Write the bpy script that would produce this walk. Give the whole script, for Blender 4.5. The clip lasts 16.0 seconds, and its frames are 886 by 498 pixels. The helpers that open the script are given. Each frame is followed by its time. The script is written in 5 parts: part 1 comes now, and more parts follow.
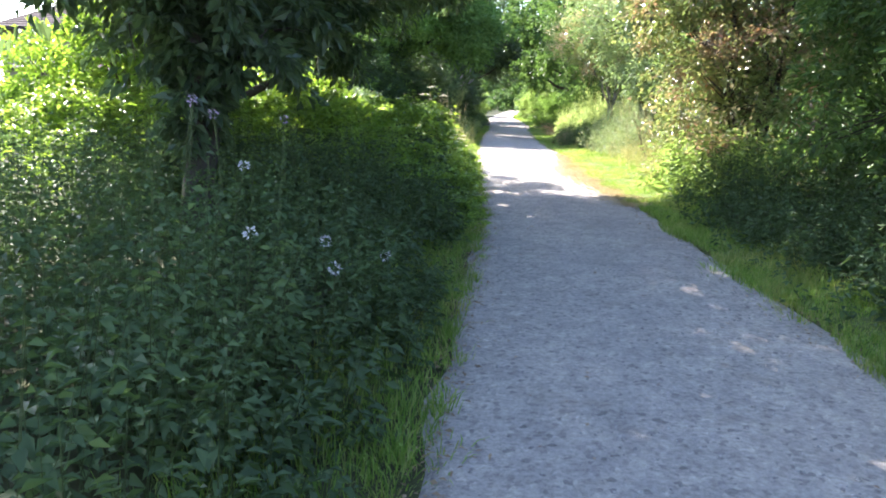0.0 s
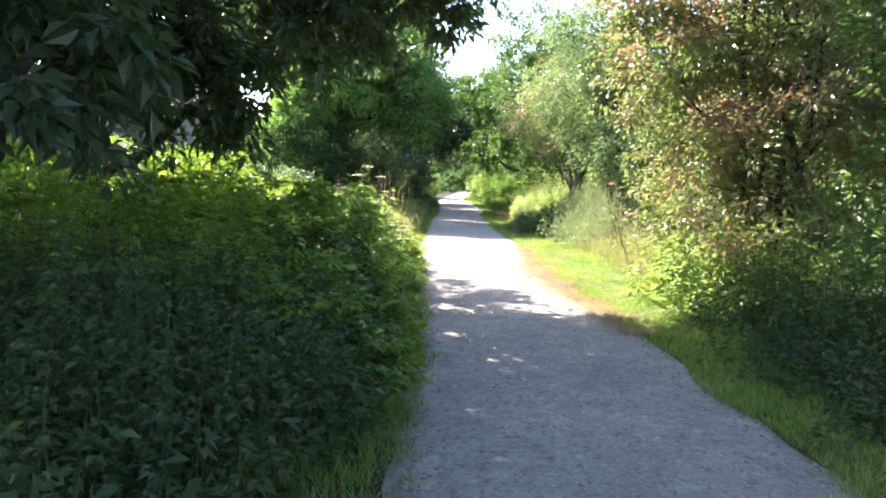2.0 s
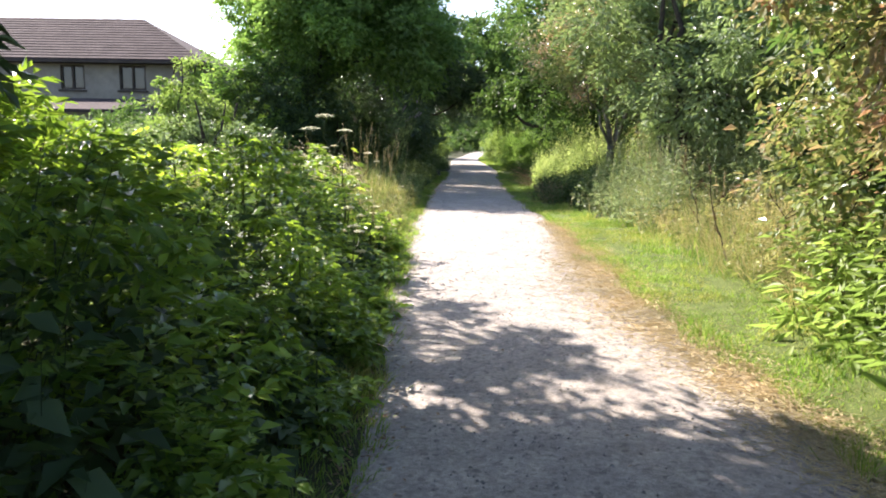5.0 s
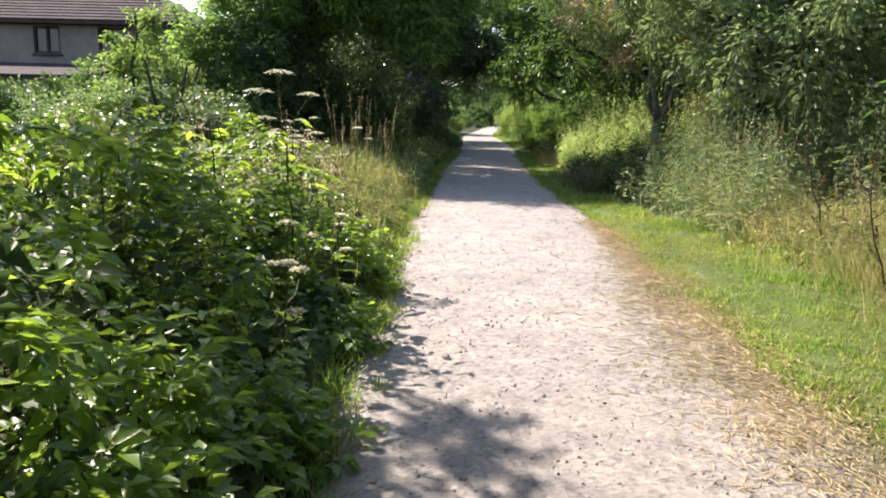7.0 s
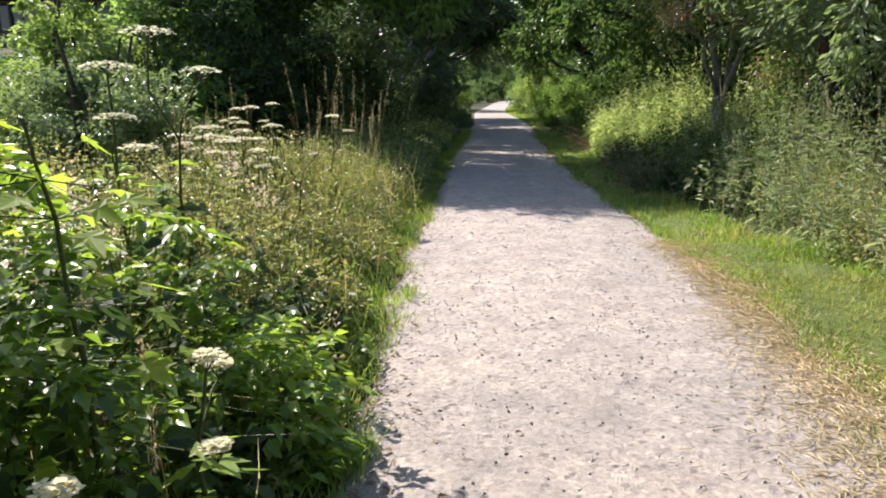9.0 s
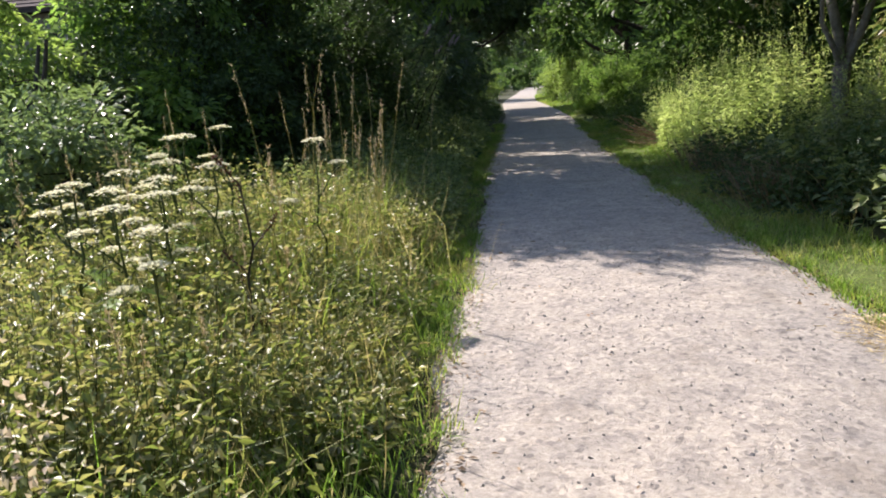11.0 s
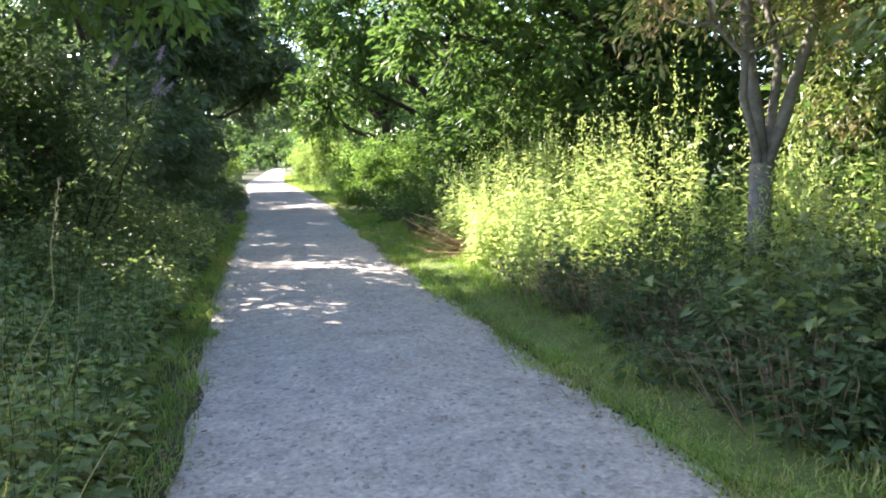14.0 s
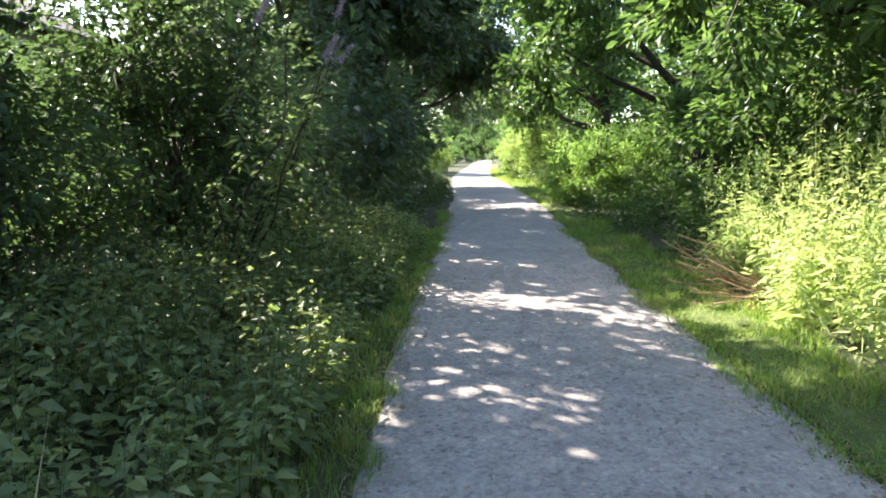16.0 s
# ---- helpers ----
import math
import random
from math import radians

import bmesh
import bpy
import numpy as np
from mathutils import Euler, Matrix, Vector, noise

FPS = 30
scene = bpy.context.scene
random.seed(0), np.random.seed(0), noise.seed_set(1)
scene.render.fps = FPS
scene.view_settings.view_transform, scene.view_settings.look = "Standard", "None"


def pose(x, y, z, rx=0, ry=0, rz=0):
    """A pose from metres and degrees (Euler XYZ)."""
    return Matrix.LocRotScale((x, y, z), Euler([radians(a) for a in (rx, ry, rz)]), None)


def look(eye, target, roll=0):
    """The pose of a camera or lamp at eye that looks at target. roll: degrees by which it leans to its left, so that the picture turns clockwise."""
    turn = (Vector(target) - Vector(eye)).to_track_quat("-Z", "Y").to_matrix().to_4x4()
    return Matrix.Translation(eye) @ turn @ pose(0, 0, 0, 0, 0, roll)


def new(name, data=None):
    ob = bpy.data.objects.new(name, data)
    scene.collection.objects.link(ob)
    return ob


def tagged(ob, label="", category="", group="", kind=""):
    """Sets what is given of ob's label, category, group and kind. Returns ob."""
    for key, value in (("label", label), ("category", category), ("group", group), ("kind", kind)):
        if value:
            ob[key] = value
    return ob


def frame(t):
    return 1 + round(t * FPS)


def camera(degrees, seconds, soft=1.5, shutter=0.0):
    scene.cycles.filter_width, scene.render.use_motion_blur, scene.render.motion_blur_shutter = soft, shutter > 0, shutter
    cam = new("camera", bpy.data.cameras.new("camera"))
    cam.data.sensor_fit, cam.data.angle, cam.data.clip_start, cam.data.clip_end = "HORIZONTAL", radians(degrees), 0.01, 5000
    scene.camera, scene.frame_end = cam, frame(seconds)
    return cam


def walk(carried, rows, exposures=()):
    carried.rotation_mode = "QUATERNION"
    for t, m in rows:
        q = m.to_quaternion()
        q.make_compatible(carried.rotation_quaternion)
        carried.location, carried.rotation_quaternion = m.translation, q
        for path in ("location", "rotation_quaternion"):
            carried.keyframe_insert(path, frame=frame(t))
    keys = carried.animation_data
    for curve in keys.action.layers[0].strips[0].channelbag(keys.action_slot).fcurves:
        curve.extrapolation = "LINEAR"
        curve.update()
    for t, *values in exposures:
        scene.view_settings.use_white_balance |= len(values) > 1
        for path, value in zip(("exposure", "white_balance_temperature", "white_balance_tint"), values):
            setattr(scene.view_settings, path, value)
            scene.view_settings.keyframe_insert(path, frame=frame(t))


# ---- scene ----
cam = camera(62.2, 16.0, soft=1.9)
METRES, EYE, TILT, LEAN, TURN = 25.0, 1.5, -11.6, -1.5, 2.5
ROWS = [
    (0.0, 0.0, 0.0, 0.0, 0.0, 0.0, -0.0),
    (0.5, 0.0036, 0.0354, 0.0092, -4.19, 5.28, 3.39),
    (1.0, 0.0042, 0.0648, 0.0164, -5.26, 10.86, 1.83),
    (1.5, 0.0096, 0.0982, 0.0227, -5.01, 8.26, 5.14),
    (2.0, 0.0118, 0.1308, 0.0279, -3.76, 6.15, 0.17),
    (2.5, 0.0197, 0.1625, 0.0344, -5.16, 4.1, 4.19),
    (3.0, 0.024, 0.1948, 0.0406, -4.99, 6.4, 1.71),
    (3.5, 0.0318, 0.2277, 0.0464, -5.39, 5.8, 4.43),
    (4.0, 0.0325, 0.2596, 0.0522, -2.45, 3.92, 0.43),
    (6.5, 0.0388, 0.4114, 0.0792, -2.24, 2.32, 2.58),
    (7.0, 0.0416, 0.4431, 0.0861, -1.5, 1.2, 0.48),
    (7.5, 0.0427, 0.4724, 0.0925, -2.84, 1.38, 2.23),
    (8.0, 0.0449, 0.5057, 0.0992, 0.06, 1.21, -1.28),
    (8.5, 0.0455, 0.5345, 0.106, -0.64, -0.02, 0.28),
    (11.0, 0.0432, 0.6773, 0.1388, 1.94, -1.19, 5.22),
    (11.5, 0.0418, 0.7076, 0.1438, -1.27, 1.23, -1.41),
    (12.0, 0.0441, 0.7396, 0.1496, -3.54, 1.58, 5.32),
    (12.5, 0.0451, 0.7694, 0.1551, -1.25, 2.18, -0.31),
    (13.0, 0.0513, 0.8011, 0.1607, -7.27, 1.52, 3.58),
    (13.5, 0.0538, 0.8297, 0.1672, -14.63, 4.99, 3.63),
    (14.0, 0.0571, 0.8579, 0.1729, -17.72, 3.25, 5.54),
    (14.5, 0.0608, 0.8855, 0.1791, -6.05, 2.19, 3.16),
    (15.0, 0.0643, 0.9145, 0.1848, -4.69, -0.4, 2.73),
    (15.5, 0.0653, 0.9428, 0.1914, -0.01, 2.01, 0.81),
    (16.0, 0.0662, 0.9712, 0.1969, -2.33, 3.65, 1.96),
]
walk(cam, [(t, pose(0, 0, EYE, TILT, LEAN, TURN) @ pose(METRES * x, METRES * y, METRES * z, 90 + pitch, roll, yaw)) for t, x, y, z, yaw, pitch, roll in ROWS],
     exposures=[(0, 2.65, 6100, 20), (1.0, 2.85, 6200, 20), (2.0, 2.5, 6300, 20), (3.0, 2.3, 6400, 20), (4.2, 2.0, 6450, 20), (6.3, 1.5, 6500, 21), (7.2, 1.35, 6500, 21), (8.7, 1.2, 6450, 20), (11.0, 1.1, 6400, 20), (12.4, 1.0, 6400, 20), (13.0, 1.6, 6400, 19), (13.6, 2.7, 6400, 20), (16, 2.6, 6350, 19)])

# ---- light ----
SUN_LEFT, SUN_UP = 45.0, 40.0     # degrees left of the walk, degrees above the horizon
world = bpy.data.worlds.new("sky")
scene.world = world
world.use_nodes = True
wn = world.node_tree.nodes
sky = wn.new("ShaderNodeTexSky")
sky.sky_type, sky.sun_disc = "NISHITA", False
sky.sun_elevation, sky.sun_rotation = radians(SUN_UP), radians(-SUN_LEFT)
sky.air_density, sky.dust_density = 1.0, 0.8
world.node_tree.links.new(sky.outputs[0], wn["Background"].inputs[0])
wn["Background"].inputs[1].default_value = 0.13
sun = new("sun", bpy.data.lights.new("sun", "SUN"))
sun.data.energy, sun.data.angle, sun.data.color = 5.0, radians(0.55), (1.0, 0.93, 0.82)
to_sun = Vector((-math.sin(radians(SUN_LEFT)) * math.cos(radians(SUN_UP)), math.cos(radians(SUN_LEFT)) * math.cos(radians(SUN_UP)), math.sin(radians(SUN_UP))))
sun.matrix_world = look((-20, 20, 30), Vector((-20, 20, 30)) - to_sun)


# ---- materials ----
def node_mat(name):
    m = bpy.data.materials.new(name)
    m.use_nodes = True
    nt = m.node_tree
    return m, nt, nt.nodes["Principled BSDF"], nt.nodes["Material Output"]


def ramp(nt, source, stops):
    r = nt.nodes.new("ShaderNodeValToRGB")
    els = r.color_ramp.elements
    while len(els) < len(stops):
        els.new(0.5)
    for e, (p, c) in zip(els, stops):
        e.position, e.color = p, (*c, 1)
    nt.links.new(source, r.inputs[0])
    return r.outputs[0]


def texture(nt, kind, scale, detail=4.0, rough=0.6):
    co = nt.nodes.new("ShaderNodeTexCoord")
    n = nt.nodes.new(kind)
    n.inputs["Scale"].default_value = scale
    if kind == "ShaderNodeTexNoise":
        n.inputs["Detail"].default_value, n.inputs["Roughness"].default_value = detail, rough
    nt.links.new(co.outputs["Object"], n.inputs["Vector"])
    return n


def mixed(nt, a, b, fac, mode="MIX"):
    m = nt.nodes.new("ShaderNodeMix")
    m.data_type, m.blend_type = "RGBA", mode
    for socket, v in ((m.inputs[0], fac), (m.inputs[6], a), (m.inputs[7], b)):
        if isinstance(v, (int, float)):
            socket.default_value = v
        elif isinstance(v, tuple):
            socket.default_value = (*v, 1)
        else:
            nt.links.new(v, socket)
    return m.outputs[2]


def leaf_mat(name, colours, clear=0.4, gloss=0.45, tint=(1.3, 1.4, 0.9), patches=None, shine=0.3):
    """Thin leaf: each leaf takes its own colour from the list, with drifts of tone through the plant; light comes through it."""
    m, nt, p, out = node_mat(name)
    g = nt.nodes.new("ShaderNodeNewGeometry")
    n = len(colours)
    col = ramp(nt, g.outputs["Random Per Island"], [(i / max(1, n - 1), c) for i, c in enumerate(colours)])
    if patches:
        turned = ramp(nt, g.outputs["Random Per Island"], [(i / (len(patches) - 1), c) for i, c in enumerate(patches)])
        where = texture(nt, "ShaderNodeTexNoise", 0.75, 4, 0.65)
        col = mixed(nt, col, turned, ramp(nt, where.outputs[0], [(0.5, (0, 0, 0)), (0.6, (1, 1, 1))]))
    drift = texture(nt, "ShaderNodeTexNoise", 0.9, 3)
    shade = ramp(nt, drift.outputs[0], [(0.3, (0.7, 0.75, 0.7)), (0.7, (1.25, 1.2, 1.1))])
    col = mixed(nt, col, shade, 1.0, "MULTIPLY")
    nt.links.new(col, p.inputs["Base Color"])
    p.inputs["Roughness"].default_value = gloss
    p.inputs["Specular IOR Level"].default_value = shine
    tr = nt.nodes.new("ShaderNodeBsdfTranslucent")
    nt.links.new(mixed(nt, col, tint, 1.0, "MULTIPLY"), tr.inputs["Color"])
    mix = nt.nodes.new("ShaderNodeMixShader")
    mix.inputs[0].default_value = clear
    nt.links.new(p.outputs[0], mix.inputs[1])
    nt.links.new(tr.outputs[0], mix.inputs[2])
    nt.links.new(mix.outputs[0], out.inputs["Surface"])
    return m


def rough_mat(name, dark, light, scale, rough=0.85, bump=0.4, metal=0.0):
    """Grain at two scales, with relief."""
    m, nt, p, out = node_mat(name)
    a = texture(nt, "ShaderNodeTexNoise", scale, 6, 0.7)
    b = texture(nt, "ShaderNodeTexNoise", scale * 0.12, 3)
    col = ramp(nt, a.outputs[0], [(0.3, dark), (0.7, light)])
    col = mixed(nt, col, ramp(nt, b.outputs[0], [(0.35, (0.75, 0.75, 0.75)), (0.65, (1.15, 1.15, 1.15))]), 1.0, "MULTIPLY")
    nt.links.new(col, p.inputs["Base Color"])
    bp = nt.nodes.new("ShaderNodeBump")
    bp.inputs["Strength"].default_value, bp.inputs["Distance"].default_value = bump, 0.02
    nt.links.new(a.outputs[0], bp.inputs["Height"])
    nt.links.new(bp.outputs[0], p.inputs["Normal"])
    p.inputs["Roughness"].default_value, p.inputs["Metallic"].default_value = rough, metal
    p.inputs["Specular IOR Level"].default_value = 0.2
    return m


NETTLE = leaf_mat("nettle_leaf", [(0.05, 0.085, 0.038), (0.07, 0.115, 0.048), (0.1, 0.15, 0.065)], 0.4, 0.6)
BRAMBLE = leaf_mat("bramble_leaf", [(0.1, 0.18, 0.035), (0.16, 0.27, 0.05), (0.26, 0.38, 0.08), (0.13, 0.22, 0.045)], 0.48, 0.36, (1.6, 1.55, 0.75), None, 0.5)
SHADEHERB = leaf_mat("shade_herb", [(0.12, 0.165, 0.068), (0.17, 0.22, 0.09), (0.26, 0.3, 0.125)], 0.45, 0.5)
MAPLE = leaf_mat("sapling_leaf", [(0.24, 0.35, 0.06), (0.3, 0.42, 0.08)], 0.65, 0.5, (1.6, 1.55, 0.8))
ELDER = leaf_mat("elder_leaf", [(0.12, 0.21, 0.055), (0.18, 0.28, 0.08), (0.25, 0.36, 0.11)], 0.6)
GOLD = leaf_mat("goldenrod_leaf", [(0.25, 0.335, 0.14), (0.34, 0.42, 0.2), (0.47, 0.52, 0.3)], 0.6, 0.45, (1.35, 1.4, 0.85))
DARKLEAF = leaf_mat("dark_leaf", [(0.058, 0.09, 0.05), (0.082, 0.125, 0.065), (0.115, 0.165, 0.083)], 0.4, 0.36, (1.3, 1.4, 0.9), None, 0.5)
SYCAMORE = leaf_mat("sycamore_leaf", [(0.11, 0.18, 0.06), (0.16, 0.25, 0.085), (0.22, 0.32, 0.115)], 0.6)
MIDLEAF = leaf_mat("mid_leaf", [(0.06, 0.11, 0.035), (0.09, 0.155, 0.05), (0.14, 0.21, 0.07)], 0.45)
FRESH = leaf_mat("fresh_leaf", [(0.14, 0.21, 0.06), (0.21, 0.29, 0.09), (0.3, 0.38, 0.13)], 0.5)
GREYLEAF = leaf_mat("grey_green_leaf", [(0.14, 0.195, 0.09), (0.19, 0.255, 0.125), (0.25, 0.31, 0.175)], 0.42, 0.36, (1.3, 1.4, 0.9), None, 0.5)
MUGWORT = leaf_mat("mugwort_leaf", [(0.13, 0.18, 0.095), (0.18, 0.235, 0.13), (0.27, 0.32, 0.2), (0.23, 0.23, 0.15)], 0.45, 0.42, (1.25, 1.35, 0.9), None, 0.45)
REDLEAF = leaf_mat("turning_leaf", [(0.13, 0.19, 0.07), (0.18, 0.25, 0.09), (0.27, 0.31, 0.13), (0.14, 0.21, 0.075), (0.27, 0.23, 0.14)], 0.42, 0.3, (1.35, 1.3, 0.9),
                   [(0.35, 0.26, 0.21), (0.44, 0.34, 0.29), (0.24, 0.23, 0.12), (0.4, 0.25, 0.19), (0.32, 0.24, 0.2), (0.4, 0.2, 0.14)], 0.6)
HERB = leaf_mat("pale_herb", [(0.13, 0.17, 0.05), (0.21, 0.25, 0.085), (0.4, 0.37, 0.2), (0.16, 0.205, 0.06), (0.34, 0.29, 0.15), (0.19, 0.23, 0.08)], 0.45, 0.36, (1.25, 1.3, 0.85))
GRASS = leaf_mat("grass_blade", [(0.11, 0.2, 0.04), (0.17, 0.28, 0.06), (0.25, 0.36, 0.09), (0.36, 0.37, 0.15)], 0.45, 0.5, (1.3, 1.4, 0.75), [(0.16, 0.24, 0.06), (0.28, 0.31, 0.1), (0.42, 0.38, 0.18)])
DRYGRASS = leaf_mat("dry_grass", [(0.46, 0.39, 0.21), (0.56, 0.48, 0.28), (0.36, 0.34, 0.16), (0.28, 0.3, 0.12)], 0.4, 0.6, (1.2, 1.2, 0.9))
DEADGRASS = leaf_mat("dead_grass", [(0.2, 0.14, 0.095), (0.29, 0.21, 0.14), (0.38, 0.28, 0.19)], 0.25, 0.7, (1.1, 1.0, 0.9))
STRAW = leaf_mat("mown_straw", [(0.38, 0.31, 0.18), (0.55, 0.47, 0.3), (0.46, 0.38, 0.23)], 0.15, 0.7, (1.1, 1.0, 0.8))
TURF = rough_mat("turf_thatch", (0.045, 0.08, 0.018), (0.17, 0.2, 0.055), 42, 0.95, 1.0)
SEED = leaf_mat("seed_head", [(0.5, 0.42, 0.3), (0.6, 0.52, 0.39), (0.42, 0.33, 0.23)], 0.25, 0.7, (1.2, 1.1, 0.9))
FLOWER = leaf_mat("white_umbel", [(0.72, 0.7, 0.56), (0.82, 0.8, 0.68)], 0.55, 0.7, (1.1, 1.1, 1.0))
DOCK = leaf_mat("dock_seed", [(0.09, 0.045, 0.025), (0.15, 0.075, 0.04)], 0.1, 0.8, (1.1, 1, 0.9))
PLUME = leaf_mat("pale_plume", [(0.5, 0.4, 0.33), (0.62, 0.55, 0.44), (0.42, 0.36, 0.24)], 0.4, 0.7, (1, 1, 0.9))
PALE = leaf_mat("pale_bloom", [(0.55, 0.5, 0.6), (0.7, 0.7, 0.72)], 0.35, 0.7, (1, 1, 1))
PURPLE = leaf_mat("purple_bloom", [(0.4, 0.32, 0.46), (0.52, 0.43, 0.57)], 0.3, 0.7, (1.1, 1, 1.2))
BARK = rough_mat("bark", (0.035, 0.028, 0.022), (0.09, 0.075, 0.06), 14, 0.9, 0.8)
PALEBARK = rough_mat("pale_bark", (0.11, 0.1, 0.08), (0.3, 0.28, 0.24), 9, 0.8, 0.6)
STEM = rough_mat("green_stem", (0.04, 0.06, 0.02), (0.085, 0.11, 0.035), 30, 0.6, 0.2)
TWIG = rough_mat("dead_twig", (0.28, 0.17, 0.09), (0.5, 0.35, 0.2), 25, 0.85, 0.4)
SOIL = rough_mat("leafy_soil", (0.03, 0.035, 0.014), (0.07, 0.075, 0.03), 6, 0.95, 0.8)
RENDERED = rough_mat("beige_render", (0.2, 0.175, 0.14), (0.27, 0.24, 0.195), 3, 0.9, 0.2)
TILE = rough_mat("brown_roof_tile", (0.035, 0.026, 0.026), (0.075, 0.055, 0.05), 8, 0.97, 0.3)
DARKWOOD = rough_mat("dark_brown_wood", (0.03, 0.022, 0.017), (0.06, 0.045, 0.035), 12, 0.6, 0.3)
GLASS, gnt, gp, gout = node_mat("window_glass")
gp.inputs["Base Color"].default_value = (0.03, 0.035, 0.04, 1)
gp.inputs["Roughness"].default_value = 0.05


def path_material():
    """Trodden grit: pale fines, darker chips, worn lighter along the middle in drifts."""
    m, nt, p, out = node_mat("path_grit")
    fine = texture(nt, "ShaderNodeTexNoise", 38, 6, 0.8)
    chips = texture(nt, "ShaderNodeTexVoronoi", 34)
    big = texture(nt, "ShaderNodeTexNoise", 0.7, 4, 0.55)
    mid = texture(nt, "ShaderNodeTexNoise", 4.5, 6, 0.72)
    col = ramp(nt, fine.outputs[0], [(0.3, (0.2, 0.182, 0.16)), (0.5, (0.36, 0.33, 0.292)), (0.72, (0.5, 0.46, 0.415))])
    col = mixed(nt, col, ramp(nt, chips.outputs["Color"], [(0.0, (0.42, 0.42, 0.44)), (0.2, (0.8, 0.8, 0.81)), (0.36, (0.97, 0.97, 0.97)), (0.75, (1.02, 1.02, 1.0)), (1.0, (1.32, 1.29, 1.24))]), 1.0, "MULTIPLY")
    col = mixed(nt, col, ramp(nt, mid.outputs[0], [(0.3, (0.7, 0.7, 0.71)), (0.7, (1.18, 1.16, 1.11))]), 1.0, "MULTIPLY")
    col = mixed(nt, col, ramp(nt, big.outputs[0], [(0.3, (0.85, 0.86, 0.88)), (0.7, (1.1, 1.08, 1.05))]), 1.0, "MULTIPLY")
    dirt = texture(nt, "ShaderNodeTexNoise", 1.6, 7, 0.75)
    col = mixed(nt, col, (0.19, 0.155, 0.115), ramp(nt, dirt.outputs[0], [(0.54, (0, 0, 0)), (0.72, (0.6, 0.6, 0.6))]))
    nt.links.new(col, p.inputs["Base Color"])
    p.inputs["Roughness"].default_value = 0.9
    add = nt.nodes.new("ShaderNodeMath")
    nt.links.new(fine.outputs[0], add.inputs[0])
    nt.links.new(mid.outputs[0], add.inputs[1])
    bp = nt.nodes.new("ShaderNodeBump")
    bp.inputs["Strength"].default_value, bp.inputs["Distance"].default_value = 0.85, 0.012
    nt.links.new(add.outputs[0], bp.inputs["Height"])
    nt.links.new(bp.outputs[0], p.inputs["Normal"])
    return m


PATHMAT = path_material()
GRIT = rough_mat("grit_stone", (0.14, 0.13, 0.12), (0.44, 0.41, 0.37), 40, 0.85, 0.2)

# ---- mesh helpers ----
rng = np.random.default_rng(7)


def mesh_of(name, verts, faces_flat, sizes, mat, smooth=False):
    """A mesh from arrays: vertices, all corners in one row, and each face's number of corners."""
    me = bpy.data.meshes.new(name)
    verts = np.asarray(verts, dtype=np.float32).reshape(-1, 3)
    sizes = np.asarray(sizes, dtype=np.int32)
    me.vertices.add(len(verts))
    me.vertices.foreach_set("co", verts.ravel())
    me.loops.add(int(sizes.sum()))
    me.loops.foreach_set("vertex_index", np.asarray(faces_flat, dtype=np.int32).ravel())
    me.polygons.add(len(sizes))
    starts = np.concatenate([[0], np.cumsum(sizes)[:-1]]).astype(np.int32)
    me.polygons.foreach_set("loop_start", starts)
    me.polygons.foreach_set("use_smooth", np.full(len(sizes), smooth))
    me.update(calc_edges=True)
    me.materials.append(mat)
    return me


def obj(name, me, parent=None, label=""):
    ob = new(name, me)
    ob.parent = parent
    if label:
        ob["label"] = label
    return ob


def thing(name, x, y, z, label, category, group=""):
    ob = new(name)
    ob.location = (x, y, z)
    ob.empty_display_size = 0.2
    return tagged(ob, label, category, group)


def unit(v):
    return v / np.maximum(1e-9, np.linalg.norm(v, axis=-1, keepdims=True))


def leaf_arrays(P, D, N, L, W, fold=0.25, bend=0.15):
    """Pointed leaves of two folded halves: base, two shoulders, tip."""
    n = len(P)
    D = unit(D)
    S = unit(np.cross(D, N))
    U = np.cross(S, D)
    L, W = np.broadcast_to(L, n)[:, None], np.broadcast_to(W, n)[:, None]
    mid = P + D * L * 0.45
    v = np.stack([P, mid + S * W * 0.5 + U * W * fold, P + D * L - U * L * bend, mid - S * W * 0.5 + U * W * fold], 1)
    i = np.arange(n)[:, None] * 4
    f = np.concatenate([i, i + 1, i + 2, i, i + 2, i + 3], 1)
    return v.reshape(-1, 3), f.ravel(), np.full(2 * n, 3)


def blade_arrays(P, D, L, W, lean):
    """Grass blades: a tapering strip that bends over by lean (a vector in the plan)."""
    n = len(P)
    L, W = np.broadcast_to(L, n)[:, None], np.broadcast_to(W, n)[:, None]
    a = rng.uniform(0, 6.283, n)
    side = np.stack([np.cos(a), np.sin(a), np.zeros(n)], 1)
    m = P + D * L * 0.55 + lean * L * 0.18
    t = P + D * L * 0.95 + lean * L * 0.75
    v = np.stack([P - side * W, P + side * W, m + side * W * 0.8, m - side * W * 0.8, t], 1)
    i = np.arange(n)[:, None] * 5
    f = np.concatenate([i, i + 1, i + 2, i, i + 2, i + 3, i + 3, i + 2, i + 4], 1)
    return v.reshape(-1, 3), f.ravel(), np.full(3 * n, 3)


def joined(parts):
    """Join (verts, corners, sizes) triples."""
    V, F, S, off = [], [], [], 0
    for v, f, s in parts:
        V.append(v), F.append(np.asarray(f) + off), S.append(s)
        off += len(v)
    return np.concatenate(V), np.concatenate(F), np.concatenate(S)


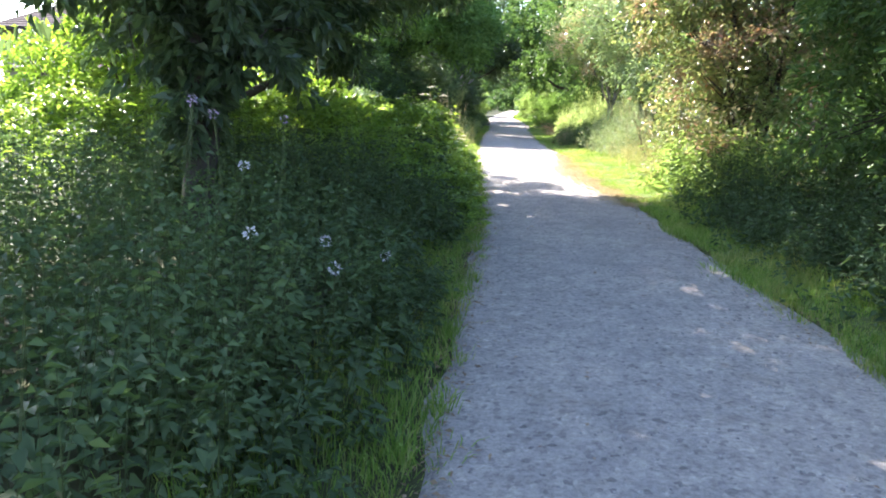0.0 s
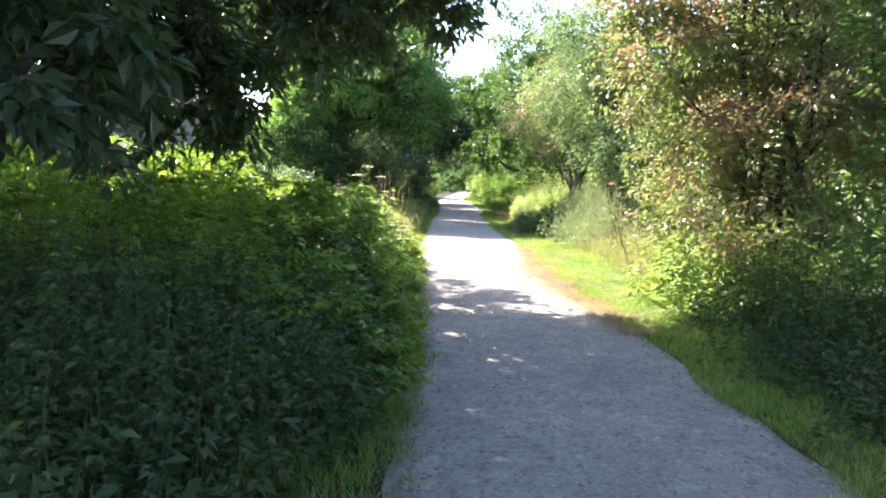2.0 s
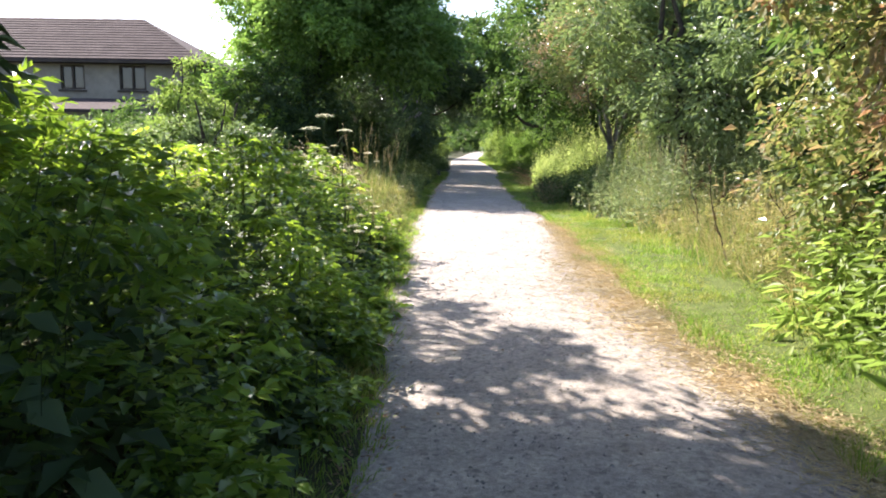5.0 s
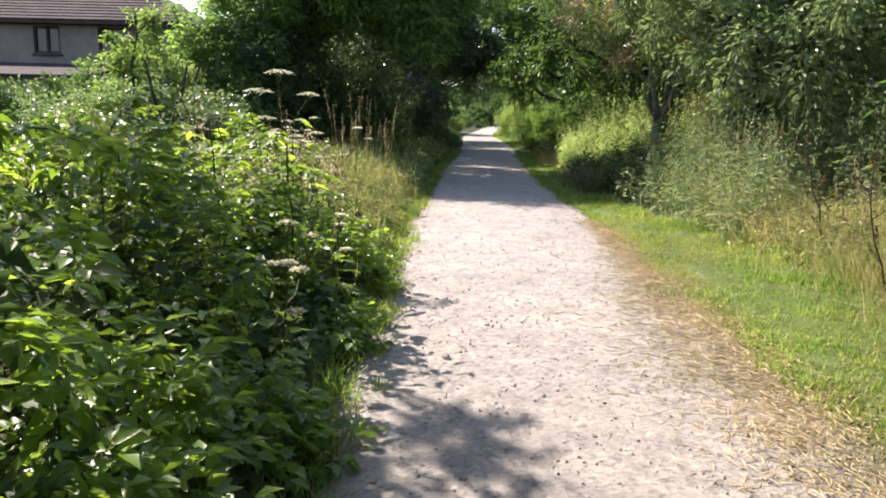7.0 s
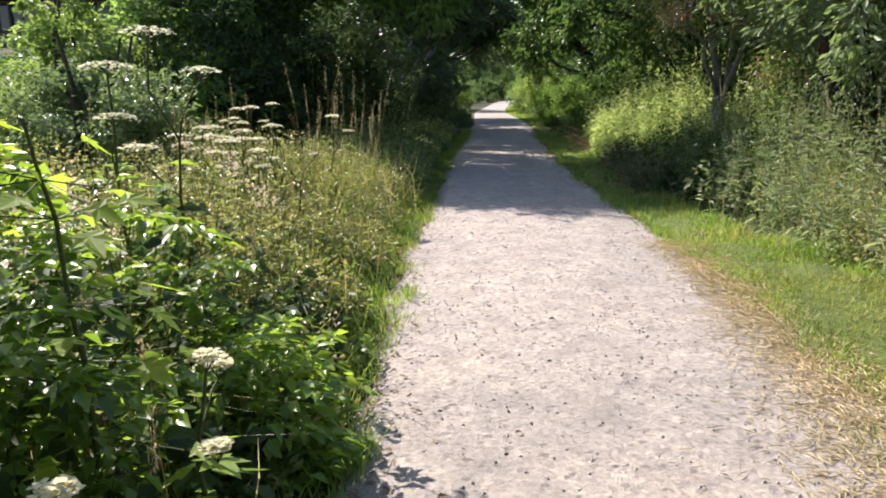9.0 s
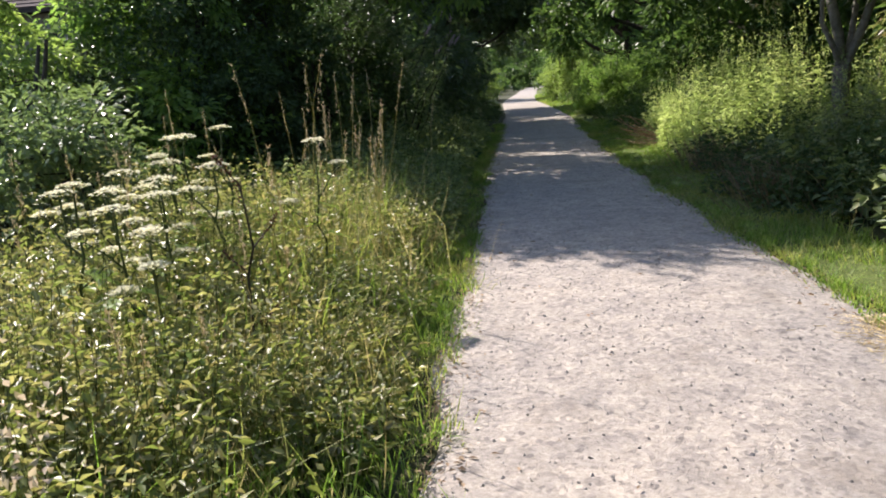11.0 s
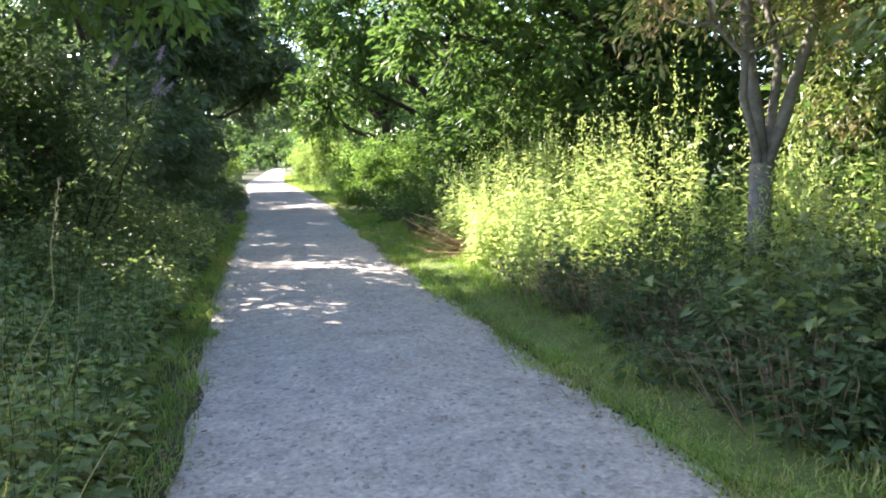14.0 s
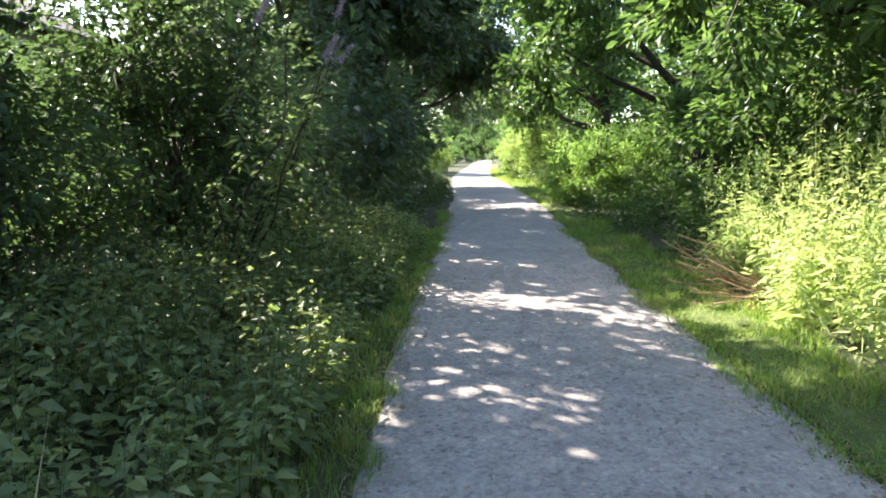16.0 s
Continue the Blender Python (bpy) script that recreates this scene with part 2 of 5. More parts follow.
def tube_arrays(points, radii, sides=6):
    """A tapered round tube along a line of points."""
    pts = np.asarray(points, float)
    radii = np.broadcast_to(radii, len(pts))
    t = unit(np.gradient(pts, axis=0))
    ref = np.where(np.abs(t[:, 2:3]) > 0.9, np.array([[1.0, 0, 0]]), np.array([[0, 0, 1.0]]))
    a = unit(np.cross(t, ref))
    b = np.cross(t, a)
    ang = np.arange(sides) / sides * 2 * math.pi
    v = pts[:, None] + radii[:, None, None] * (a[:, None] * np.cos(ang)[None, :, None] + b[:, None] * np.sin(ang)[None, :, None])
    f = []
    for k in range(len(pts) - 1):
        for s in range(sides):
            s2 = (s + 1) % sides
            f += [k * sides + s, k * sides + s2, (k + 1) * sides + s2, (k + 1) * sides + s]
    return v.reshape(-1, 3), np.array(f), np.full((len(pts) - 1) * sides, 4)


def bowed(a, b, n=6, bow=0.15, drop=0.0):
    """Points from a to b on a crooked line."""
    a, b = np.asarray(a, float), np.asarray(b, float)
    t = np.linspace(0, 1, n)[:, None]
    side = rng.normal(0, 1, 3) * np.linalg.norm(b - a) * bow
    p = a + (b - a) * t + side * np.sin(t * math.pi) * 0.5 + rng.normal(0, 0.02, (n, 3)) * np.linalg.norm(b - a) * np.sin(t * math.pi)
    p[:, 2] -= (drop * t ** 2)[:, 0]
    return p


def crown_leaves(blobs, count, size, slim=0.5, droop=0.2, spread=0.32, per=70):
    """Leaves in sprays: sprays are scattered over the outer part of each rounded mass, leaves within each spray hang from a twig."""
    vol = np.array([(b[3] * b[4] + b[4] * b[5] + b[3] * b[5]) * (b[6] if len(b) > 6 else 1) for b in blobs])
    out = []
    twigs = []
    for b, k in zip(blobs, np.maximum(1, (count / per * vol / vol.sum()).astype(int))):
        c, r = np.array(b[:3]), np.array(b[3:6])
        d = unit(rng.normal(0, 1, (k, 3)))
        bumpy = np.array([noise.noise(Vector(q * 1.7 + c)) for q in d])[:, None]
        rad = rng.uniform(0.25, 1.0, (k, 1)) ** 0.45 * (1 + 0.3 * bumpy)
        sc = c + d * rad * r
        spray = spread * np.cbrt(r.prod()) * rng.uniform(0.5, 1.25, (k, 1))
        axis = unit(d + rng.normal(0, 0.5, (k, 3)) + np.array([0, 0, -droop]))
        for j in range(k):
            m = max(6, int(per * rng.uniform(0.6, 1.4)))
            u = rng.uniform(-1, 1, (m, 1))
            w = rng.normal(0, 1, (m, 3)) * np.array([1, 1, 0.6])
            p = sc[j] + axis[j] * u * spray[j] + w * spray[j] * 0.36 * (1.1 - 0.5 * np.abs(u))
            p[:, 2] -= droop * 0.5 * spray[j] * u[:, 0] ** 2
            dd = unit(axis[j] * 0.6 + w * 0.8 + np.array([0, 0, -droop]))
            nn = unit(rng.normal(0, 0.55, (m, 3)) + np.array([0, 0, 0.9]) + d[j] * 0.4)
            L = size * rng.uniform(0.6, 1.3, m)
            out.append(leaf_arrays(p, dd, nn, L, L * slim, rng.uniform(0.05, 0.35), 0.15))
            if j % 3 == 0:
                twigs.append((c + (sc[j] - c) * 0.2, sc[j] + axis[j] * spray[j] * 0.8))
    return joined(out), twigs


def tree(name, label, x, y, trunk_r, top, blobs, count, size, mat, bark=BARK, slim=0.5, droop=0.2, spread=0.32, per=70, lean=(0, 0), group="", stems=1, category="tree"):
    """A trunk (or several), a limb to each mass of the crown, twigs, and a crown of leaves. Blobs are centres and half sizes, from the foot."""
    t = thing(name, x, y, 0, label, category, group)
    heads = []
    for s in range(stems):
        a = rng.uniform(0, 6.28)
        off = np.array([math.cos(a), math.sin(a), 0]) * trunk_r * 2.5 * (stems > 1)
        p = bowed(off + np.array([0, 0, -0.1]), np.array([lean[0], lean[1], top]) + off * 4, 9, 0.05)
        r = np.linspace(1, 0.3, 9) * trunk_r
        r[0] *= 1.5
        obj("trunk", mesh_of("trunk", *tube_arrays(p, r, 10), bark, True), t)
        heads.append(p)
    (v, f, s), twigs = crown_leaves(blobs, count, size, slim, droop, spread, per)
    for b in blobs:
        p = heads[rng.integers(len(heads))]
        k = int(np.clip(np.argmin(np.abs(p[:, 2] - b[2] * 0.6)), 2, 7))
        r0 = trunk_r * np.interp(k, [0, 8], [0.7, 0.25])
        obj("limb", mesh_of("limb", *tube_arrays(bowed(p[k], b[:3], 7, 0.12), np.linspace(r0, r0 * 0.25, 7), 7), bark, True), t)
    tw = [tube_arrays(bowed(a, b, 4, 0.2), np.linspace(0.012, 0.004, 4) * min(1.6, max(1, size * 8)), 3) for a, b in twigs[:90]]
    crown = obj("crown", mesh_of("crown", v, f, s, mat), t)
    if tw:
        tagged(obj("twig_spray", mesh_of("twig_spray", *joined(tw), bark), crown), kind="stuff")
    return t


# ---- the path's line ----
EDGE_Y = (-12, 2.6, 6, 9.5, 12, 15, 18, 21, 24, 28, 31, 34, 39, 43, 48, 55, 63, 71, 78, 90, 102, 118)
EDGE_L = (-0.4, -0.2, -0.03, 0.1, 0.12, 0.04, 0.05, 0.0, 0.1, 0.17, 0.22, 0.4, 0.64, 0.82, 0.96, 1.05, 1.2, 1.8, 2.4, 3.3, 4.2, 6.6)
EDGE_R = (2.5, 2.5, 2.49, 2.48, 2.53, 2.45, 2.58, 2.62, 2.54, 2.56, 2.66, 2.76, 2.98, 3.2, 3.3, 3.32, 3.25, 3.7, 4.2, 5.0, 5.8, 8.2)


def left_edge(y):
    return np.interp(y, EDGE_Y, EDGE_L)


def right_edge(y):
    return np.interp(y, EDGE_Y, EDGE_R)


def rough_noise(x, y, s, seed=0):
    return np.array([noise.noise(Vector((a * s, b * s, seed))) for a, b in zip(np.ravel(x), np.ravel(y))]).reshape(np.shape(x))


def ground():
    """One sheet to the horizon, dipping a little under the path and rolling at its sides."""
    near = np.arange(-14, 120, 0.8)
    ys = np.concatenate([[-1500, -400, -120, -40], near, [140, 200, 500, 1500]])
    xs = np.concatenate([[-1500, -400, -120, -60, -40], np.arange(-28, 24, 0.8), [40, 80, 300, 1500]])
    X, Y = np.meshgrid(xs, ys)
    d = np.maximum(left_edge(Y) - X, X - right_edge(Y))
    Z = np.where(d < 0.1, -0.05, 0.0) + np.where((d > 0.6) & (d < 25), 0.05 * rough_noise(X, Y, 0.8), 0)
    nx, ny = len(xs), len(ys)
    i = (np.arange(ny - 1)[:, None] * nx + np.arange(nx - 1)[None]).ravel()
    f = np.stack([i, i + 1, i + nx + 1, i + nx], 1)
    ob = obj("ground", mesh_of("ground", np.stack([X, Y, Z], -1), f.ravel(), np.full(len(f), 4), SOIL, True))
    tagged(ob, "dark leafy soil under the plants beside the path", "ground", kind="structure")


def footpath():
    ys = np.arange(-12, 117, 0.2)
    u = np.linspace(0, 1, 25)
    l = left_edge(ys) - 0.05 + 0.13 * rough_noise(ys, ys * 0, 1.3, 3) + 0.07 * rough_noise(ys, ys * 0, 5, 5)
    r = right_edge(ys) + 0.06 + 0.11 * rough_noise(ys, ys * 0, 1.1, 9) + 0.06 * rough_noise(ys, ys * 0, 5, 6)
    X = l[:, None] + (r - l)[:, None] * u
    Y = np.repeat(ys[:, None], 25, 1)
    Z = 0.022 * np.sin(u * math.pi)[None] + 0.006 * rough_noise(X, Y, 2.2) - 0.004
    Z[:, 0] = Z[:, -1] = -0.06
    i = (np.arange(len(ys) - 1)[:, None] * 25 + np.arange(24)[None]).ravel()
    f = np.stack([i, i + 1, i + 26, i + 25], 1)
    ob = obj("path", mesh_of("path", np.stack([X, Y, Z], -1), f.ravel(), np.full(len(f), 4), PATHMAT, True))
    tagged(ob, "pale trodden grit footpath between overgrown verges", "path", kind="structure")


def turf():
    """The mown strip of turf beyond the path, a little proud of the soil."""
    ys = np.arange(-12, 90, 0.25)
    u = np.linspace(0, 1, 9)
    wide = 0.72 + 1.3 * np.exp(-((ys - 16.5) / 3.2) ** 2)
    X = right_edge(ys)[:, None] - 0.02 + wide[:, None] * u
    Y = np.repeat(ys[:, None], 9, 1)
    Z = 0.012 + 0.02 * rough_noise(X, Y, 3) + 0.03 * u[None]
    Z[:, 0] = Z[:, -1] = -0.07
    i = (np.arange(len(ys) - 1)[:, None] * 9 + np.arange(8)[None]).ravel()
    f = np.stack([i, i + 1, i + 10, i + 9], 1)
    tagged(obj("verge", mesh_of("verge", np.stack([X, Y, Z], -1), f.ravel(), np.full(len(f), 4), TURF, True)), "yellow-green mown turf beside the path", "verge", kind="structure")


ground()
footpath()
turf()


# ---- beds of plants ----
def scatter(n, y0, y1, x_of):
    """n places between y0 and y1; x_of(y, u) spreads them across, u from 0 to 1."""
    y = rng.uniform(y0, y1, n)
    u = rng.uniform(0, 1, n)
    return x_of(y, u), y, u


def clumps(n, y0, y1, x_of, per=10, r=0.2):
    """Places in tufts: each tuft has its own height, and its stems fan outwards. Returns x, y, u, height factor and lean."""
    m = max(1, n // per)
    cx, cy, cu = scatter(m, y0, y1, x_of)
    k = rng.integers(0, m, n)
    off = rng.normal(0, r, (n, 2))
    tall = rng.uniform(0.55, 1.3, m)[k] * (1 - 0.5 * np.minimum(1, np.linalg.norm(off, axis=1) / (3 * r)))
    return cx[k] + off[:, 0], cy[k] + off[:, 1], cu[k], tall, off * 0.7


def weed_arrays(x, y, h, leaves, size, slim=0.5, bushy=0.16, lean=0.12, low=0.1, fan=None, wild=0.45):
    """Upright weeds with leaves all the way up the stem, smaller and closer to the tip. Returns leaves and stems."""
    n = len(x)
    base = np.stack([x, y, np.zeros(n)], 1)
    tip = np.stack([rng.normal(0, lean, n), rng.normal(0, lean, n), np.ones(n)], 1) * h[:, None]
    if fan is not None:
        tip[:, :2] += fan * h[:, None]
    k = leaves
    t = np.tile(np.linspace(low, 1, k), (n, 1)) + rng.uniform(-0.03, 0.03, (n, k))
    bend = 1 - 0.15 * t ** 2
    p = base[:, None] + tip[:, None] * (t * bend)[..., None]
    a = rng.uniform(0, 6.28, (n, k)) + np.arange(k) * 1.57
    out = np.stack([np.cos(a), np.sin(a), rng.uniform(-wild, 0.78 * wild, (n, k))], -1)
    p = p + out * bushy * rng.uniform(0, 1, (n, k))[..., None] * (1.1 - 0.7 * t)[..., None]
    L = size * rng.uniform(0.6, 1.25, (n, k)) * (1.15 - 0.55 * t)
    nn = np.array([0, 0, 1.0]) + rng.normal(0, wild, (n, k, 3))
    lv = leaf_arrays(p.reshape(-1, 3), out.reshape(-1, 3), nn.reshape(-1, 3), L.ravel(), L.ravel() * slim, 0.2, 0.25)
    w = 0.0026
    q = base + tip * 0.95
    s = np.stack([np.full(n, w), np.zeros(n), np.zeros(n)], 1)
    sv = np.stack([base - s, base + s, q + s * 0.4, q - s * 0.4], 1).reshape(-1, 3)
    i = np.arange(n)[:, None] * 4
    return lv, (sv, np.concatenate([i, i + 1, i + 2, i + 3], 1).ravel(), np.full(n, 4))


def bed(name, label, category, leaves, mat, stems=None, stem_mat=STEM):
    ob = tagged(obj(name, mesh_of(name, *leaves, mat, True)), label, category, kind="stuff")
    if stems is not None:
        obj("stems", mesh_of("stems", *stems, stem_mat), ob)
    return ob


def bank_height(x, y):
    """Height of the plants on the bank: low at the path, shoulder high behind, in humps; in the sun a low tier stands before a tall one."""
    d = np.maximum(0, left_edge(y) - 0.15 - x)
    top = np.interp(y, (-10, 6, 10, 14, 16, 18.5, 22, 25, 29, 60), (1.3, 1.3, 1.3, 1.3, 1.08, 0.95, 0.95, 0.85, 0.95, 1.1))
    slope = top * (1 - np.exp(-d / 0.5)) + 0.05 * np.minimum(d, 3)
    e = np.clip((d + 0.35 * rough_noise(x, y, 0.9, 17) - 0.32) / 0.4, 0, 1)
    tiers = 0.5 * (1 - np.exp(-d / 0.2)) + (top + 0.05 - 0.5) * e * e * (3 - 2 * e)
    t = np.clip(np.minimum(y - 9, 19 - y) / 1.5, 0, 1)
    h = slope * (1 - t) + tiers * t
    h = h * (1 + 0.35 * rough_noise(x, y, 0.9, 2) + 0.4 * rough_noise(x, y, 2.0, 4))
    return np.maximum(0.08, np.where(h > 1.15, 1.15 + 0.4 * (h - 1.15), h))


def sprays(x, y, z, toward, per, size, slim, reach):
    """Arching leafy shoots: leaves in flat tiers along each shoot, tips hanging a little. Returns leaves and shoot lines."""
    out, canes = [], []
    for k in range(len(x)):
        d = unit(np.array([toward[0], toward[1], 0.35]) + rng.normal(0, 0.55, 3))
        r = reach * rng.uniform(0.6, 1.4)
        m = int(per * rng.uniform(0.6, 1.4))
        q = rng.uniform(-1, 1, m)
        a = rng.uniform(0, 6.28, m)
        side = np.stack([np.cos(a), np.sin(a), rng.uniform(-0.5, 0.2, m)], 1)
        c = np.array([x[k], y[k], z[k]])
        p = c + d * (q * r)[:, None] + side * (0.4 * r * (1.15 - np.abs(q)))[:, None] * rng.uniform(0.2, 1, (m, 1))
        p[:, 2] -= 0.25 * r * np.maximum(0, q) ** 2
        p[:, 2] = np.maximum(0.04, p[:, 2])
        L = size * rng.uniform(0.55, 1.3, m)
        out.append(leaf_arrays(p, side + d * 0.5, np.array([0.1, 0, 1.0]) + rng.normal(0, 0.35, (m, 3)), L, L * slim, 0.18, 0.2))
        if k % 7 == 0:
            canes.append(tube_arrays(np.array([[c[0] - 0.25 * d[0], c[1] - 0.25 * d[1], 0], c - d * r, c, c + d * r - np.array([0, 0, 0.25 * r])]), np.array([0.006, 0.005, 0.004, 0.002]), 3))
    return joined(out), joined(canes)


def left_bank():
    # nettles and herbs in the shade
    x, y, u, tall, fan = clumps(2150, -5, 10.5, lambda y, u: left_edge(y) - 0.3 - 5.0 * u ** 1.5, 9)
    x = np.minimum(x, left_edge(y) - 0.25)
    lv, st = weed_arrays(x, y, np.maximum(0.15, bank_height(x, y) * (0.35 + 0.75 * tall)), 30, 0.08, 0.5, 0.17, 0.12, 0.1, fan)
    x, y, u, tall, fan = clumps(420, -3, 9, lambda y, u: left_edge(y) - 0.35 - 4 * u ** 1.5, 5)
    x = np.minimum(x, left_edge(y) - 0.4)
    l2, s2 = weed_arrays(x, y, np.maximum(0.15, bank_height(x, y) * (0.3 + 0.6 * tall)), 22, 0.11, 0.5, 0.2, 0.15, 0.1, fan)
    bed("nettle_bed", "dense dark green nettles and herbs along the shady path edge", "nettles", joined([lv, l2]), NETTLE, joined([st, s2]))
    # bramble tangle in the sun
    x, y, u = scatter(2300, 7.8, 18.4, lambda y, u: left_edge(y) - 0.16 - 5.5 * u ** 1.6)
    hollow = rough_noise(x, y, 1.5, 21) + 0.4 * rough_noise(x, y, 3.7, 22) > 0.06
    x, y = x[hollow], y[hollow]
    z = bank_height(x, y) * (1.08 - 0.7 * rng.uniform(0, 1, len(x)) ** 2.2)
    lv, canes = sprays(x, y, z, (0.7, -0.2), 70, 0.07, 0.56, 0.26)
    x, y, u, tall, fan = clumps(600, 8, 18.4, lambda y, u: left_edge(y) - 0.35 - 5 * u ** 1.5, 7)
    l2, st = weed_arrays(x, y, np.maximum(0.15, bank_height(x, y) * (0.5 + 0.6 * tall)), 26, 0.08, 0.5, 0.18, 0.15, 0.1, fan)
    bed("bramble_bank", "sunlit tangle of bramble and herbs on the bank", "brambles", joined([lv, l2]), BRAMBLE, joined([st, canes]))
    # added dark leaves inside the bank: they stop light and deepen its shade
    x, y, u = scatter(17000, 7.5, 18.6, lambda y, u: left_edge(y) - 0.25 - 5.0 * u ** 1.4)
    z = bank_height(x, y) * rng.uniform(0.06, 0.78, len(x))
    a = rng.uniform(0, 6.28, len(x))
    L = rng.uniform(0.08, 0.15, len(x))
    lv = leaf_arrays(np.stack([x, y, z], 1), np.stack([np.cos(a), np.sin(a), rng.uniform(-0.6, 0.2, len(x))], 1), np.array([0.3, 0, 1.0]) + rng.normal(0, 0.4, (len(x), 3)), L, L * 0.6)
    bed("inner_shade_leaves", "dark leaves added inside the brambles to deepen their shade", "ground cover", lv, NETTLE)
    # pale herbs among the seeding grass
    x, y, u, tall, fan = clumps(1650, 16.9, 26.0, lambda y, u: left_edge(y) - 0.4 - 4.5 * u ** 1.4, 9)
    x = np.minimum(x, left_edge(y) - 0.25)
    keep = rough_noise(x, y, 1.6, 23) + 0.4 * rough_noise(x, y, 3.4, 24) > -0.14
    x, y, tall, fan = x[keep], y[keep], tall[keep], fan[keep]
    lv, st = weed_arrays(x, y, np.maximum(0.15, bank_height(x, y) * (0.35 + 0.75 * tall)), 44, 0.066, 0.48, 0.18, 0.17, 0.1, fan, 0.8)
    x, y, u, tall, fan = clumps(520, 18.6, 24.2, lambda y, u: left_edge(y) - 0.45 - 1.7 * u, 7, 0.16)
    x = np.minimum(x, left_edge(y) - 0.3)
    l2, s2 = weed_arrays(x, y, (0.3 + 0.6 * np.minimum(1, 2 * u)) * (0.5 + 0.7 * tall), 42, 0.072, 0.4, 0.18, 0.2, 0.1, fan, 0.8)
    bed("herb_bank", "sun-bleached herbs and seeding stalks on the bank", "herbs", joined([lv, l2]), HERB, joined([st, s2]))
    x, y, u, tall, fan = clumps(140, 14.2, 18.8, lambda y, u: left_edge(y) - 0.9 - 2.6 * u, 6)
    h = bank_height(x, y) * (0.7 + 0.35 * tall)
    m = 26
    tip = np.repeat(np.stack([x + fan[:, 0] * h, y + fan[:, 1] * h, h], 1), m, 0)
    P = tip + rng.normal(0, 1, tip.shape) * np.array([0.035, 0.035, 0.055])
    bed("meadowsweet", "pale pinkish seeding plumes above the brambles", "wildflower", leaf_arrays(P, rng.normal(0, 1, P.shape), rng.normal(0, 1, P.shape), 0.024, 0.018), PLUME)
    # rough growth under the dark trees
    x, y, u, tall, fan = clumps(600, 31, 58, lambda y, u: left_edge(y) - 0.4 - 3.5 * u ** 1.6, 8)
    x = np.minimum(x, left_edge(y) - 0.35)
    lv, st = weed_arrays(x, y, np.maximum(0.15, bank_height(x, y) * (0.35 + 0.75 * tall)), 26, 0.1, 0.5, 0.2, 0.12, 0.1, fan)
    bed("shade_undergrowth", "dark nettles and saplings under the trees", "undergrowth", lv, NETTLE, st)
    x, y, u, tall, fan = clumps(1500, 24.4, 36, lambda y, u: left_edge(y) - 0.22 - 1.9 * u, 7)
    x = np.minimum(x, left_edge(y) - 0.35)
    lv, st = weed_arrays(x, y, 0.25 + 0.75 * tall * np.minimum(1, 0.4 + u), 20, 0.1, 0.5, 0.18, 0.12, 0.1, fan)
    bed("shade_herbs", "grey-green herbs and nettles below the dark trees", "herbs", lv, SHADEHERB, st)


left_bank()


def meadow(name, label, n, x0, x1, y0, y1, h, size, mat):
    """Rough growth on the ground behind the banks, in broad tussocks."""
    x, y = rng.uniform(x0, x1, n), rng.uniform(y0, y1, n)
    z = np.maximum(0.03, h * (0.6 + 0.9 * rough_noise(x, y, 0.5, 41)) * rng.uniform(0.2, 1, n))
    a = rng.uniform(0, 6.28, n)
    D = np.stack([np.cos(a), np.sin(a), rng.uniform(0.1, 1.2, n)], 1)
    L = size * rng.uniform(0.6, 1.3, n)
    bed(name, label, "rough grass", leaf_arrays(np.stack([x, y, z], 1), D, np.array([0, 0, 1.0]) + rng.normal(0, 0.5, (n, 3)), L, L * 0.3), mat)


meadow("rough_meadow", "rough weedy ground behind the bank", 13000, -24, -5.2, -6, 42, 0.8, 0.42, BRAMBLE)
meadow("rough_meadow", "weedy ground behind the shrubs", 10000, 6.5, 20, -6, 48, 0.7, 0.36, MIDLEAF)


def grass_bed(name, label, n, y0, y1, x_of, h, mat, w=0.003, spread=0.5):
    x, y, u = scatter(n, y0, y1, x_of)
    hh = h(x, y, u) * rng.uniform(0.5, 1.25, n)
    P = np.stack([x, y, np.full(n, -0.008)], 1)
    D = unit(np.stack([rng.normal(0, 0.22, n), rng.normal(0, 0.22, n), np.ones(n)], 1))
    a = rng.uniform(0, 6.28, n)
    lean = np.stack([np.cos(a), np.sin(a), -0.3 * np.ones(n)], 1) * rng.uniform(0.1, spread, n)[:, None]
    return tagged(obj(name, mesh_of(name, *blade_arrays(P, D, hh, w, lean), mat)), label, "grass", kind="stuff")


grass_bed("verge_grass", "short green grass fringing the foot of the bank", 30000, 0, 38, lambda y, u: left_edge(y) + 0.04 + 0.1 * np.sin(y * 2.1) * np.sin(y * 0.7) - 0.8 * u, lambda x, y, u: (0.06 + np.where(y > 25, 0.12, 0.26) * u) * (1 + 0.6 * rough_noise(x, y, 1.7, 31)), GRASS)
grass_bed("long_grass", "long green grass blades bending out of the herbs", 1700, 16.8, 25.5, lambda y, u: left_edge(y) - 0.12 - 1.3 * u, lambda x, y, u: (0.25 + 0.45 * np.minimum(1, 2 * u)) * (1 + 0.6 * rough_noise(x, y, 1.4, 33)), GRASS, 0.004, 1.3)
grass_bed("long_grass", "bleached grass blades among the herbs", 1600, 16.8, 25.5, lambda y, u: left_edge(y) - 0.25 - 2.2 * u, lambda x, y, u: (0.35 + 0.4 * np.minimum(1, 2 * u)) * (1 + 0.6 * rough_noise(x, y, 1.4, 34)), DRYGRASS, 0.0032, 1.3)
